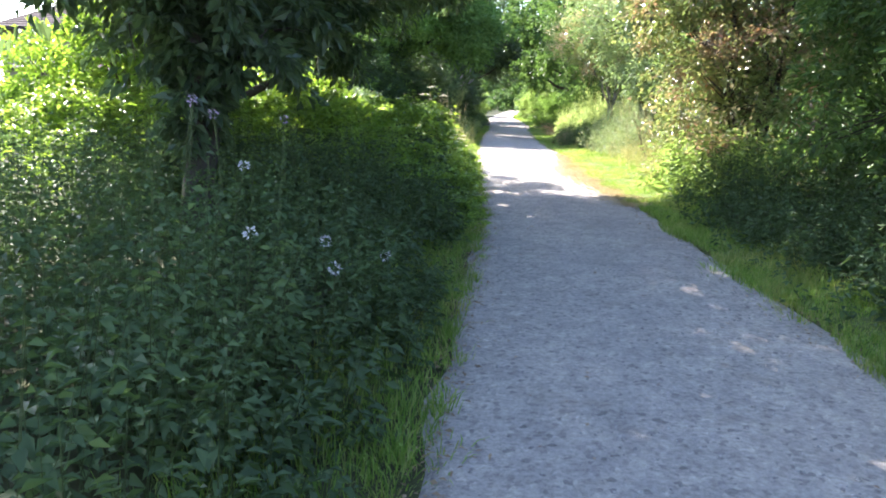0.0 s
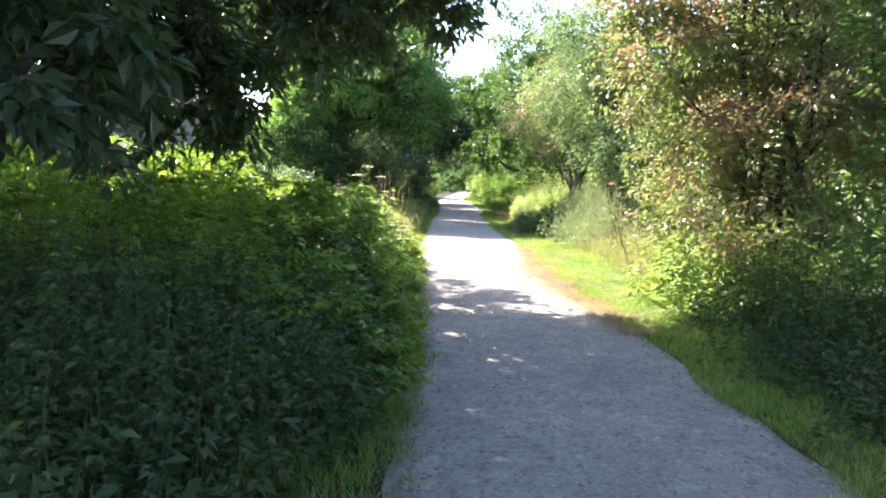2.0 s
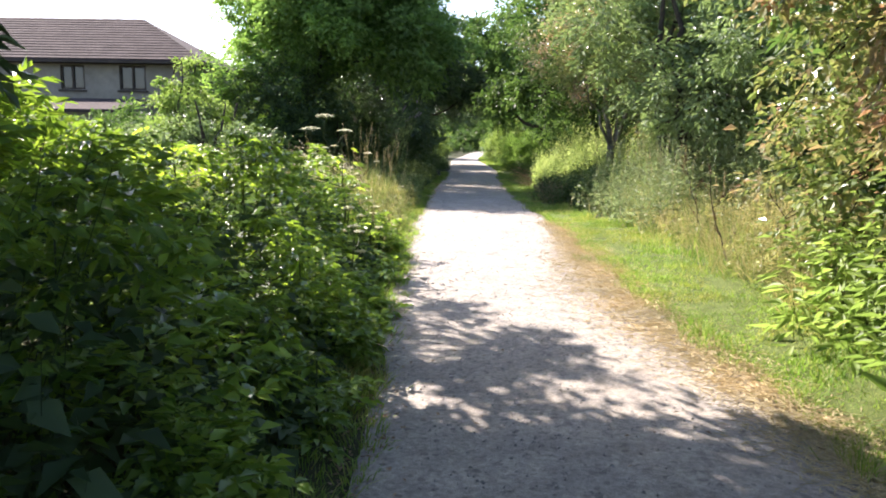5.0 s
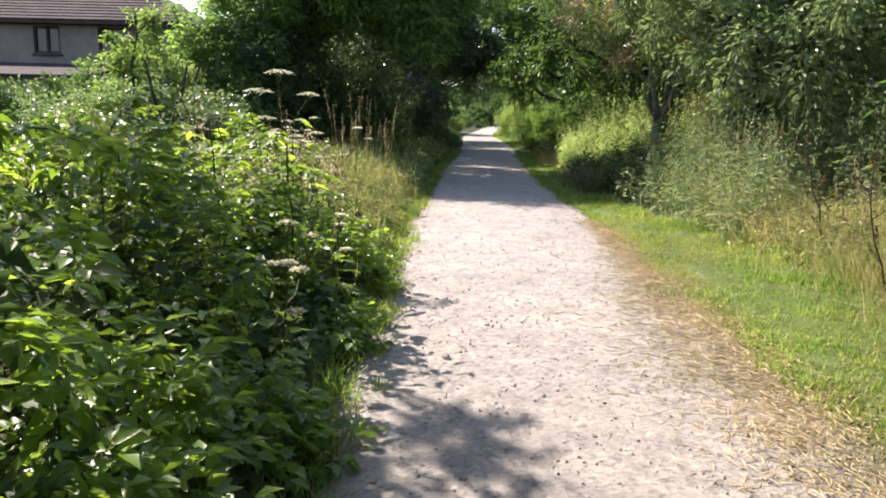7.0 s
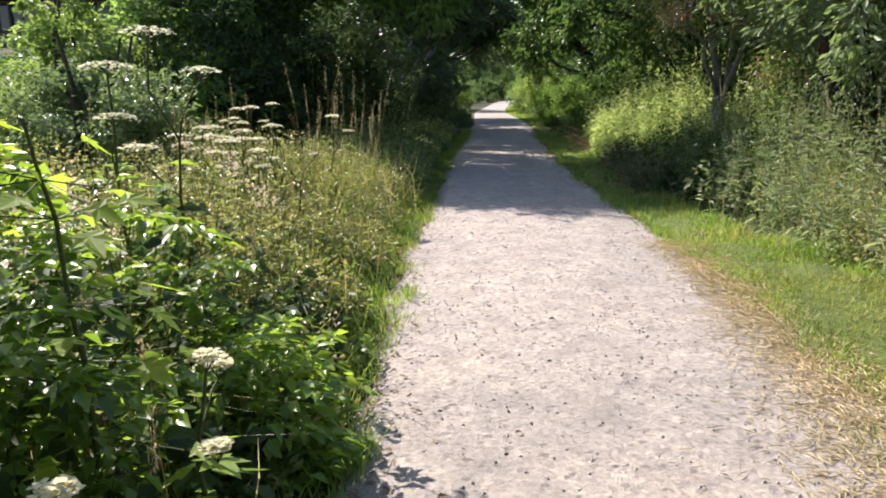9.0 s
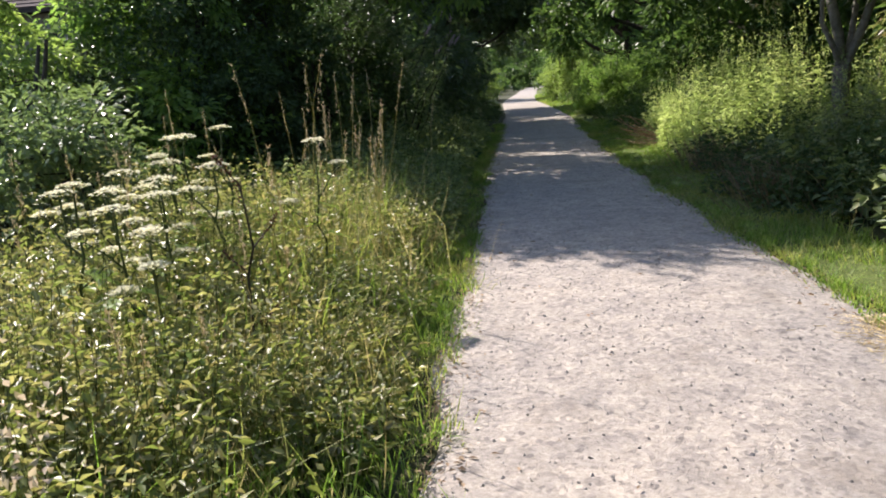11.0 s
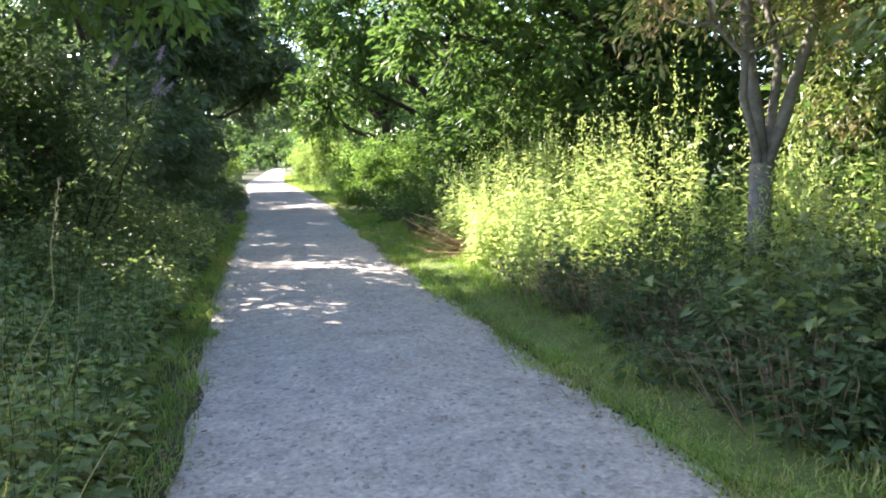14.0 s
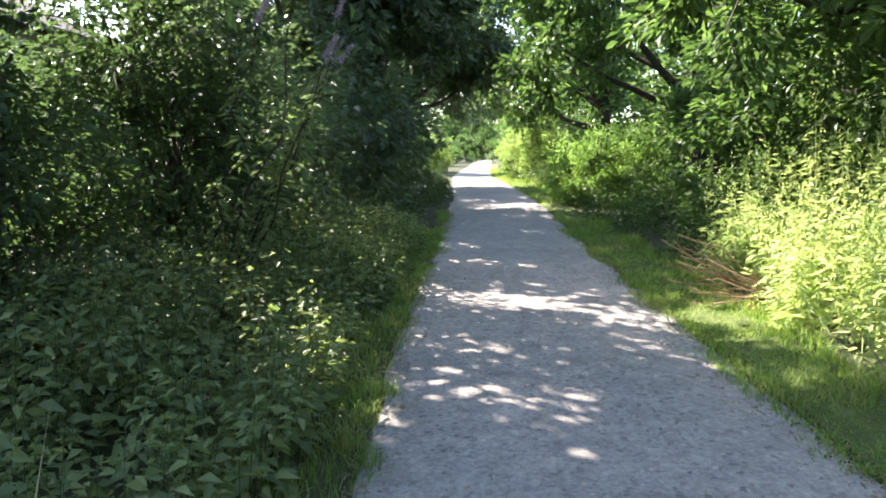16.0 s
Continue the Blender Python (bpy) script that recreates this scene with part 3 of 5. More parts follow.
grass_bed("verge_grass", "mown green grass verge between path and shrubs", 42000, 10.5, 21.5, lambda y, u: right_edge(y) - 0.1 + 0.09 * np.sin(y * 2.7) * np.sin(y * 1.1) + (1.1 + 1.1 * np.exp(-((y - 16.5) / 3.2) ** 2)) * u ** 0.9, lambda x, y, u: (0.06 + 0.12 * u ** 2) * (1 + 0.7 * rough_noise(x, y, 1.9, 6)), GRASS, 0.0055, 1.0)
grass_bed("verge_grass", "shaded grass verge at the start of the path", 16000, 2.5, 10.6, lambda y, u: right_edge(y) - 0.1 + 0.09 * np.sin(y * 2.7) + (0.75 + 1.1 * np.exp(-((y - 16.5) / 3.2) ** 2)) * u ** 0.9, lambda x, y, u: (0.09 + 0.13 * u ** 2) * (1 + 0.6 * rough_noise(x, y, 1.5, 6)), GRASS, 0.004, 0.8)
grass_bed("verge_grass", "shaded grass along the farther verge", 22000, 21.4, 40, lambda y, u: right_edge(y) - 0.12 + 0.08 * np.sin(y * 2.3) + 0.9 * u, lambda x, y, u: (0.06 + 0.14 * u ** 2) * (1 + 0.7 * rough_noise(x, y, 1.5, 6)), GRASS, 0.005, 1.0)
grass_bed("verge_grass", "grass at the far end of the verge", 8000, 44, 75, lambda y, u: right_edge(y) - 0.05 + 1.6 * u, lambda x, y, u: 0.12 + 0.25 * u ** 2, GRASS, 0.01)


def edge_tufts():
    """Low ragged tufts creeping over both edges of the path."""
    for side, n in ((0, 15000), (1, 15000)):
        m = n // 45
        cy = rng.uniform(1.5, 42, m)
        cx = (left_edge(cy) + rng.normal(-0.06, 0.09, m)) if side == 0 else (right_edge(cy) + rng.normal(0.05, 0.1, m))
        k = rng.integers(0, m, n)
        off = rng.normal(0, 1, (n, 2)) * np.array([0.05, 0.09]) * rng.uniform(0.5, 1.6, m)[k][:, None]
        P = np.stack([cx[k] + off[:, 0], cy[k] + off[:, 1], np.full(n, -0.01)], 1)
        D = unit(np.stack([off[:, 0] * 3, off[:, 1] * 3, np.ones(n) * 0.8], 1))
        a = rng.uniform(0, 6.28, n)
        lean = np.stack([np.cos(a) + off[:, 0] * 5, np.sin(a) + off[:, 1] * 5, -0.4 * np.ones(n)], 1) * rng.uniform(0.3, 1.0, n)[:, None]
        h = rng.uniform(0.04, 0.15, m)[k] * rng.uniform(0.6, 1.3, n)
        tagged(obj("edge_grass", mesh_of("edge_grass", *blade_arrays(P, D, h, 0.0032, lean), GRASS)), "ragged low grass tufts creeping over the path edge", "grass", kind="stuff")


edge_tufts()


# ---- trees and shrubs ----
def ring(cx, cy, cz, n, rad, size, squash=0.8, tall=0.0):
    """n rounded masses round a middle one."""
    b = [(cx, cy, cz + tall * 0.5, size, size, size * squash)]
    for k in range(n):
        a = k / n * 6.283 + 0.4
        s = size * (0.65 + 0.25 * math.sin(k * 2.3))
        b.append((cx + rad * math.cos(a), cy + rad * math.sin(a), cz + tall * math.sin(k * 1.7), s, s, s * squash))
    return b


# left side
# the highest crown masses are unseen, added to shade the path and right-hand shrubs
tree("ash_tree", "dark ivy-clad ash tree overhanging the nettles", -2.8, 7.4, 0.17, 5.0,
     [(-0.6, 0.8, 3.3, 1.4, 1.5, 1.3), (0.6, 0.4, 2.15, 0.7, 0.8, 0.5), (1.0, -0.6, 4.4, 1.3, 1.6, 1.0), (-2.4, 4.1, 4.8, 1.4, 1.4, 1.0), (-0.9, 2.8, 3.9, 1.0, 0.9, 0.9), (-0.6, 2.4, 2.55, 0.95, 0.8, 0.6), (-1.3, 3.2, 3.0, 0.9, 0.8, 0.7), (-1.3, -0.4, 4.2, 1.3, 1.3, 0.9), (0.2, 1.0, 5.4, 2.0, 2.8, 1.3), (-1.7, -0.9, 5.0, 1.6, 1.5, 1.0), (-3.0, 0.6, 5.2, 1.6, 1.6, 1.0), (-1.2, 2.8, 6.6, 1.6, 1.5, 0.8), (-1.0, -2.6, 5.2, 1.4, 1.5, 1.0), (0.1, -2.4, 4.8, 1.7, 1.9, 1.2), (-0.3, -4.2, 5.4, 1.8, 2.2, 1.2), (-0.2, 3.4, 5.1, 1.6, 1.6, 1.0), (3.4, 3.8, 7.5, 2.0, 2.6, 1.0), (2.6, 5.4, 6.7, 1.8, 2.0, 1.0), *[(0, 0, 1.5, 0.26, 0.26, 0.6)] * 4, *[(0, 0, 2.2, 0.32, 0.32, 0.7)] * 5, *[(0, 0, 3.0, 0.5, 0.5, 0.8)] * 3], 84000, 0.18, DARKLEAF, slim=0.46, droop=0.35, spread=0.4, per=80)
# some of these boughs hang out of view, added to shade bank and path
tree("ash_tree", "ash tree with low boughs hanging over the brambles", -4.4, 13.0, 0.15, 5.6,
     [(1.5, -0.9, 2.9, 0.8, 0.85, 0.9), (0.3, -0.6, 3.6, 1.3, 1.2, 1.0), (-1.2, -0.8, 4.4, 1.6, 1.5, 1.1), (-2.6, 0.6, 4.6, 1.6, 1.6, 1.1), (1.7, 1.6, 4.1, 0.9, 0.9, 0.7), (2.1, -0.8, 2.6, 0.6, 0.65, 0.75), (1.0, -1.3, 5.0, 1.2, 1.2, 0.8), (1.6, 3.6, 4.3, 0.6, 0.75, 0.5), (3.0, 0.4, 3.8, 1.1, 1.2, 0.85), (4.0, 1.0, 3.95, 1.1, 0.9, 0.75), (4.5, 0.6, 4.8, 1.1, 1.1, 0.8), (2.8, 0.6, 5.2, 1.5, 1.4, 1.0), (1.9, 0.4, 6.2, 1.5, 1.5, 1.0), (0.1, 5.5, 5.5, 1.0, 0.85, 0.3, 0.45)], 62000, 0.16, DARKLEAF, slim=0.42, droop=0.5, spread=0.4, per=80)
tree("elder_tree", "rounded sunlit green tree behind the brambles", -4.4, 30.2, 0.18, 6.2,
     [(0.4, 0, 4.4, 1.6, 1.6, 1.6), (1.2, -0.4, 5.6, 1.6, 1.5, 1.4), (-0.3, 0.2, 5.2, 1.2, 1.3, 1.3), (0.6, 0.4, 7.0, 1.5, 1.5, 1.3), (-0.3, -1.6, 3.1, 1.1, 1.2, 1.2), (0.9, -1.2, 3.0, 1.0, 1.0, 1.1), (0.4, -2.3, 1.1, 1.3, 1.2, 1.0), (2.2, -1.3, 4.2, 1.2, 1.3, 1.2)], 32000, 0.14, ELDER)
tree("goat_willow", "low sunlit willow bush with shiny leaves", -4.6, 24.6, 0.06, 2.2,
     [(0, 0, 1.05, 1.1, 1.1, 0.8), (0.9, -0.4, 0.9, 0.8, 0.8, 0.7), (-1.0, 0.3, 1.0, 0.9, 0.9, 0.75), (-2.4, 0.8, 0.95, 1.1, 1.0, 0.8)], 14000, 0.09, GREYLEAF, stems=3, category="shrub")
tree("hazel_shrub", "narrow sunlit hazel standing before the house", -5.9, 26.2, 0.05, 3.2,
     [(0.1, 0, 2.75, 0.55, 0.6, 0.65), (0.3, -0.1, 1.9, 0.8, 0.8, 0.75), (-0.2, 0, 1.1, 0.95, 0.9, 0.8)], 8000, 0.1, FRESH, stems=3, category="shrub")
tree("sycamore_tree", "large dark tree arching over the path", -3.8, 31.2, 0.22, 7.5,
     ring(1.7, -0.8, 4.6, 7, 1.9, 1.6, 0.8, 0.8) + [(1.8, 0.9, 7.0, 2.2, 2.4, 1.4), (1.4, 3.0, 5.0, 1.4, 0.9, 0.8), (3.5, -1.3, 4.9, 1.2, 1.6, 1.0), (2.0, -0.6, 5.8, 2.2, 2.2, 0.9), (0.6, 0.6, 6.0, 2.0, 2.0, 1.0)], 66000, 0.165, SYCAMORE, spread=0.38)
for x, y, s in ((-3.0, 28.2, 0.7), (-2.6, 29.6, 0.95), (-2.2, 32.2, 1.0), (-4.2, 28.4, 1.25), (-3.5, 29.6, 1.35)):
    tree("elder_bush", "dark twiggy elder bush under the trees", x, y, 0.04, 2.2 * s,
         [(0, 0, 1.5 * s, 0.95 * s, 1.1 * s, 1.1 * s), (0.3, 0.5, 0.8 * s, 0.8 * s, 1.0 * s, 0.8 * s), (-0.2, -0.4, 2.3 * s, 0.8 * s, 0.9 * s, 0.7 * s)], 9500, 0.09, NETTLE, stems=7, spread=0.42, category="bush", group="elder bushes")
tree("sycamore_tree", "dark tree standing close behind the path edge", -1.9, 40.6, 0.2, 7.0,
     ring(0.5, 0, 4.2, 6, 2.0, 1.8, 0.85, 0.9) + [(0.2, 0, 6.8, 2.4, 2.4, 1.6), (0.6, -2, 2.2, 1.3, 1.8, 1.5), (0.5, 2, 2.0, 1.3, 1.8, 1.4), (0.2, 3.8, 4.6, 1.9, 1.6, 1.4), (-0.6, 4.6, 6.0, 2.2, 2.0, 1.4), (-1.6, 3.2, 5.2, 1.6, 1.6, 1.4), (1.8, 0.6, 5.2, 1.4, 1.8, 1.1), (-0.3, -3.7, 5.0, 1.5, 0.9, 0.9), (-0.6, -1.8, 6.0, 2.0, 1.8, 1.0)], 40000, 0.22, DARKLEAF)
tree("sycamore_tree", "dark tree arching over the far path", -1.2, 51.0, 0.2, 7.5,
     ring(0.8, 0, 4.6, 6, 2.4, 2.1, 0.85, 0.9) + [(1.8, 0, 6.6, 2.8, 2.4, 1.8), (0.2, -2, 2.0, 1.3, 2.2, 1.6), (3.2, 1.5, 4.2, 2.0, 2.2, 1.3), (-0.8, 4.0, 4.4, 1.9, 1.5, 1.6), (-0.6, 4.6, 6.2, 2.2, 1.6, 1.6), (-2.6, 3.6, 5.4, 1.8, 1.8, 1.6), (1.6, 3.0, 5.8, 1.8, 1.6, 1.4)], 30000, 0.25, DARKLEAF)
tree("hawthorn_tree", "dark bushy hawthorn behind the path edge", -3.0, 33.8, 0.1, 4.0,
     [(1.0, 0.2, 1.7, 1.2, 1.8, 1.4), (0.2, -0.4, 2.8, 1.3, 1.6, 1.2), (0.8, 2.6, 1.6, 1.2, 1.6, 1.3)], 16000, 0.11, DARKLEAF)
tree("hawthorn_tree", "dark bushy hawthorn behind the path edge", -2.2, 46.0, 0.1, 4.0,
     [(1.0, 0.2, 1.6, 1.3, 2.2, 1.4), (0.2, -0.4, 2.8, 1.5, 2.0, 1.4)], 9000, 0.16, DARKLEAF)

tree("hazel_shrub", "sunlit yellow-green shrub on the open ground behind the ash", -7.2, 14.6, 0.06, 2.8,
     [(0, 0, 1.7, 1.3, 1.3, 1.3), (1.3, -0.3, 1.3, 1.0, 1.0, 1.0), (-1.4, 0.2, 1.6, 1.3, 1.2, 1.2), (0.4, 0.3, 2.7, 1.0, 1.0, 0.8)], 13000, 0.14, BRAMBLE, stems=4, category="shrub")

tree("elder_shrub", "bright leafy elder shrub rising from the brambles", -3.1, 13.6, 0.03, 1.9,
     [(0, 0, 1.35, 0.7, 0.8, 0.65), (0.8, -0.6, 1.1, 0.6, 0.7, 0.6), (-0.9, 0.3, 1.4, 0.8, 0.7, 0.7), (0.3, 0.7, 1.2, 0.6, 0.6, 0.6), (-1.9, 0.0, 1.4, 0.8, 0.8, 0.75)], 8500, 0.12, BRAMBLE, slim=0.42, droop=0.4, spread=0.42, stems=5, category="shrub")

# right side
tree("dogwood_shrub", "tall shrub with green, bronze and reddish leaves", 4.9, 13.6, 0.07, 4.2,
     [(-0.7, -1.0, 1.5, 0.9, 1.1, 1.2), (-0.9, 0.3, 2.6, 1.0, 1.1, 1.2), (-0.5, 1.0, 1.4, 0.9, 1.0, 1.3), (0.0, 0, 3.9, 1.4, 1.6, 1.2), (0.4, -1.4, 3.4, 1.3, 1.3, 1.5), (0.6, 1.0, 2.8, 1.2, 1.2, 1.6), (0.1, 0.2, 5.0, 1.3, 1.6, 1.0), (-1.5, 0.1, 3.3, 0.9, 1.1, 0.9), (-1.5, 0.3, 4.5, 1.1, 1.3, 0.9), (-1.0, -0.8, 5.2, 1.1, 1.1, 0.9)], 54000, 0.092, REDLEAF, slim=0.55, stems=5, category="shrub")
tree("dogwood_shrub", "tall shaded dark green shrub", 5.6, 8.6, 0.07, 3.6,
     [(-0.6, 0.3, 1.5, 1.1, 1.5, 1.4), (0.2, -1.5, 2.0, 1.3, 1.5, 1.7), (-0.1, 1.5, 3.2, 1.3, 1.5, 1.3), (0.2, 0, 4.0, 1.6, 2.2, 1.2), (-1.0, 0.2, 3.2, 1.0, 1.4, 1.2), (-0.9, -1.6, 2.6, 0.9, 1.2, 1.3), (-0.7, 0.4, 4.7, 1.2, 1.6, 1.0)], 34000, 0.11, MIDLEAF, stems=4, category="shrub")
tree("hazel_shrub", "dense dark shrub at the start of the path", 5.4, 3.0, 0.07, 3.4,
     [(-0.5, 0.3, 1.5, 1.1, 1.8, 1.4), (0.2, -1.5, 2.6, 1.3, 1.5, 1.6), (0.1, 1.5, 3.2, 1.3, 1.5, 1.3), (-0.9, 0.6, 3.4, 1.0, 1.4, 1.2), (-0.7, 0.2, 4.8, 1.6, 2.0, 1.0)], 22000, 0.12, MIDLEAF, stems=4, category="shrub")
tree("willow_tree", "grey-green willow rising behind tall weeds", 5.9, 24.6, 0.12, 5.0,
     [(-0.8, 0, 3.2, 1.4, 1.6, 1.4), (-0.2, -1.6, 2.6, 1.3, 1.5, 1.5), (0, 1.6, 4.2, 1.5, 1.6, 1.4), (0.2, 0, 5.2, 1.6, 1.8, 1.2), (0.6, -2.6, 3.6, 1.4, 1.4, 1.4), (0.9, 0, 1.6, 1.4, 2.6, 1.4), (-2.0, 0.2, 4.2, 1.2, 1.5, 1.2), (-1.4, 0.8, 5.9, 1.4, 1.5, 1.1)], 36000, 0.125, GREYLEAF, slim=0.42, stems=3)
def rowan():
    """A rowan whose short thick trunk forks low into three pale spreading stems."""
    t = thing("rowan_tree", 4.85, 27.3, 0, "rowan with a low-forked pale trunk and rust-tinged leaves", "tree")
    fork = np.array([0.02, 0.0, 1.35])
    obj("trunk", mesh_of("trunk", *tube_arrays(np.array([(0, 0, -0.1), (0.0, 0.01, 0.05), (0.03, 0.0, 0.5), (0.0, -0.02, 0.95), fork]), np.array([0.17, 0.13, 0.105, 0.1, 0.105]), 10), PALEBARK, True), t)
    tips = ((-0.35, 0.2, 5.2), (0.75, -0.1, 4.6), (-1.1, -0.3, 3.9), (0.35, 0.6, 4.9))
    for (a, b, c), r in zip(tips, (0.075, 0.062, 0.038, 0.045)):
        line = bowed(fork - np.array([0, 0, 0.08]), (a, b, c), 9, 0.06)
        stem = obj("stem", mesh_of("stem", *tube_arrays(line, np.linspace(r, 0.016, 9), 8), PALEBARK, True), t)
        for k in range(3, 8):
            e = line[k] + unit(np.array([math.cos(k * 2.4 + a), math.sin(k * 2.4 + a), 0.45])) * rng.uniform(0.5, 1.0)
            obj("branch", mesh_of("branch", *tube_arrays(bowed(line[k], e, 5, 0.15), np.linspace(0.018, 0.005, 5), 5), PALEBARK, True), stem)
    blobs = [(-0.6, -0.3, 3.1, 1.0, 1.1, 0.8), (0.5, 0.5, 3.9, 1.2, 1.2, 0.9), (0.9, -0.8, 2.9, 1.0, 1.0, 0.9), (-0.2, 0.3, 5.0, 1.3, 1.3, 0.9), (-1.4, 0.0, 3.8, 0.9, 1.1, 0.8), (1.5, 0.3, 2.3, 0.9, 1.1, 0.9), (0.2, -0.9, 4.2, 1.1, 1.0, 0.8)]
    (v, f, n), twigs = crown_leaves(blobs, 26000, 0.095, 0.38, 0.35, 0.4, 60)
    crown = obj("crown", mesh_of("crown", v, f, n, REDLEAF), t)
    tagged(obj("twig_spray", mesh_of("twig_spray", *joined([tube_arrays(bowed(a, b, 4, 0.2), np.linspace(0.012, 0.004, 4), 3) for a, b in twigs[:90]]), BARK), crown), kind="stuff")


rowan()
tree("oak_tree", "broad green tree behind the verge", 6.9, 33.5, 0.22, 6.5,
     ring(-0.8, 0, 4.2, 7, 2.1, 1.8, 0.85, 0.9) + [(-0.6, 0, 6.6, 2.2, 2.4, 1.5), (0.4, 0, 2.0, 2.0, 2.6, 1.5), (-3.0, 0.8, 5.6, 1.6, 1.8, 1.3), (-2.4, 0.4, 7.6, 1.8, 1.8, 1.2), (-1.4, 2.2, 2.6, 1.2, 1.6, 1.3), (-1.2, -1.2, 2.9, 1.1, 1.4, 1.2)], 38000, 0.17, MIDLEAF)
tree("oak_tree", "green tree leaning towards the path", 6.8, 42.5, 0.22, 7.0,
     ring(-0.9, 0, 4.6, 7, 2.4, 1.9, 0.85, 0.9) + [(-1.6, 0, 6.8, 2.4, 2.6, 1.6), (0.6, 0, 2.0, 1.8, 2.6, 1.5), (-3.4, 0.5, 6.0, 1.8, 2.0, 1.5)], 19000, 0.22, MIDLEAF)
tree("oak_tree", "dark tree closing the far end of the path", 7.4, 56.0, 0.25, 8.0,
     ring(-0.9, 0, 5.0, 7, 3.0, 2.4, 0.85, 0.9) + [(-2.4, 0, 7.2, 3.0, 3, 1.8), (1, 0, 2.0, 2.0, 2.6, 1.6), (-3.0, 2, 4.6, 2.2, 2.4, 1.4)], 16000, 0.28, MIDLEAF)
tree("oak_tree", "broad green tree behind the shrubs", 8.6, 19.0, 0.22, 6.5,
     ring(0, 0, 4.4, 6, 2.0, 1.9, 0.85, 0.9) + [(0, 0, 6.6, 2.2, 2.4, 1.5), (-0.2, 0, 1.8, 2.0, 3.0, 1.6)], 13000, 0.25, MIDLEAF)
tree("oak_tree", "broad dark tree behind the first shrubs", 8.8, 9.0, 0.22, 6.5,
     ring(0, 0, 4.4, 6, 2.2, 2.0, 0.85, 0.9) + [(0, 0, 6.6, 2.2, 2.6, 1.5), (0, 0, 1.8, 2.0, 3.6, 1.6)], 10000, 0.28, MIDLEAF)
tree("hazel_bush", "leafy green bushes filling the gap behind the rowan", 7.6, 27.6, 0.05, 2.2,
     [(0, 0, 1.4, 1.5, 1.8, 1.4), (-0.6, -2.0, 1.2, 1.2, 1.4, 1.2), (1.0, 2.0, 1.8, 1.6, 1.6, 1.7), (0.5, 0.3, 3.6, 1.6, 2.4, 1.5), (-0.4, -2.4, 3.4, 1.4, 1.6, 1.5), (0.2, 2.6, 4.4, 1.6, 1.8, 1.5), (1.0, -0.6, 5.4, 1.6, 2.4, 1.3)], 34000, 0.15, MIDLEAF, stems=4, category="bush")
tree("holly_bush", "broad rounded bush with a sunlit top beside the path", 5.0, 44.4, 0.05, 1.9,
     [(-0.9, -0.2, 0.85, 0.75, 1.1, 0.85), (-0.1, 0.1, 1.1, 0.9, 1.2, 0.95), (0.9, 0.2, 1.2, 1.0, 1.2, 0.95), (2.0, 0.3, 1.2, 1.0, 1.2, 0.95), (0.4, -1.0, 0.7, 0.9, 0.9, 0.8), (-1.25, -0.6, 0.4, 0.4, 0.5, 0.42)], 26000, 0.085, ELDER, stems=3, category="bush")
tree("hazel_bush", "bright yellow-green bush at the bend of the path", 4.7, 58.4, 0.05, 2.4,
     [(0, 0, 1.2, 0.9, 1.2, 1.2), (-0.7, 0.6, 0.9, 0.6, 1.2, 0.9), (0.5, 0.4, 2.0, 0.9, 1.2, 0.9), (-0.1, -1.2, 0.7, 0.7, 0.9, 0.7), (0.1, 2.4, 1.4, 1.0, 1.6, 1.3)], 16000, 0.11, FRESH, stems=3, category="bush")
tree("hazel_bush", "bright bush beside the far path", 6.0, 74.0, 0.05, 2.2,
     [(0, 0, 1.3, 1.3, 1.6, 1.4), (0.4, 6.0, 1.3, 1.2, 1.6, 1.4), (0.2, -3.6, 1.1, 1.1, 1.6, 1.2), (1.6, -6.0, 1.2, 1.4, 2.6, 1.3)], 12000, 0.2, FRESH, stems=3, category="bush")
tree("hazel_bush", "small sunlit bush at the foot of the far trees", 0.2, 70.5, 0.04, 1.8,
     [(0, 0, 1.1, 0.9, 1.2, 1.1), (-1.0, 0.4, 1.4, 0.9, 1.2, 1.2), (0.3, -1.4, 0.6, 0.6, 0.9, 0.6)], 8000, 0.12, FRESH, stems=3, category="bush")
for x, y, s in ((-6.5, 60.0, 1.3), (-1.8, 59.0, 0.6), (-1.6, 84.0, 1.2), (0.6, 98.0, 1.3), (8.0, 66.0, 1.2), (9.5, 92.0, 1.7), (-5.0, 96.0, 1.9), (10.5, 36.0, 1.4), (10.8, 28.0, 1.4)):
    tree("hazel_bush", "rounded leafy bush at the far side", x, y, 0.05, 2.2 * s,
         [(0, 0, 1.2 * s, 1.6 * s, 1.6 * s, 1.3 * s), (1.6 * s, 0.3, 1.0 * s, 1.4 * s, 1.4 * s, 1.1 * s), (-1.6 * s, 0.4, 1.0 * s, 1.4 * s, 1.4 * s, 1.1 * s)], 4000, 0.29, MIDLEAF, stems=3, category="bush", group="far bushes")
tree("sycamore_tree", "dark tree whose boughs close the far arch", -1.6, 68.0, 0.2, 7.0,
     [(2.0, 0, 4.3, 2.2, 2.0, 1.8), (4.4, 1.0, 4.6, 2.0, 2.0, 1.7), (0, 0, 2.2, 2.0, 2.0, 2.0), (2.4, 0, 7.0, 3.2, 2.4, 2.0), (-1.6, 0, 5.0, 2.2, 2.2, 2.2)], 14000, 0.26, DARKLEAF)
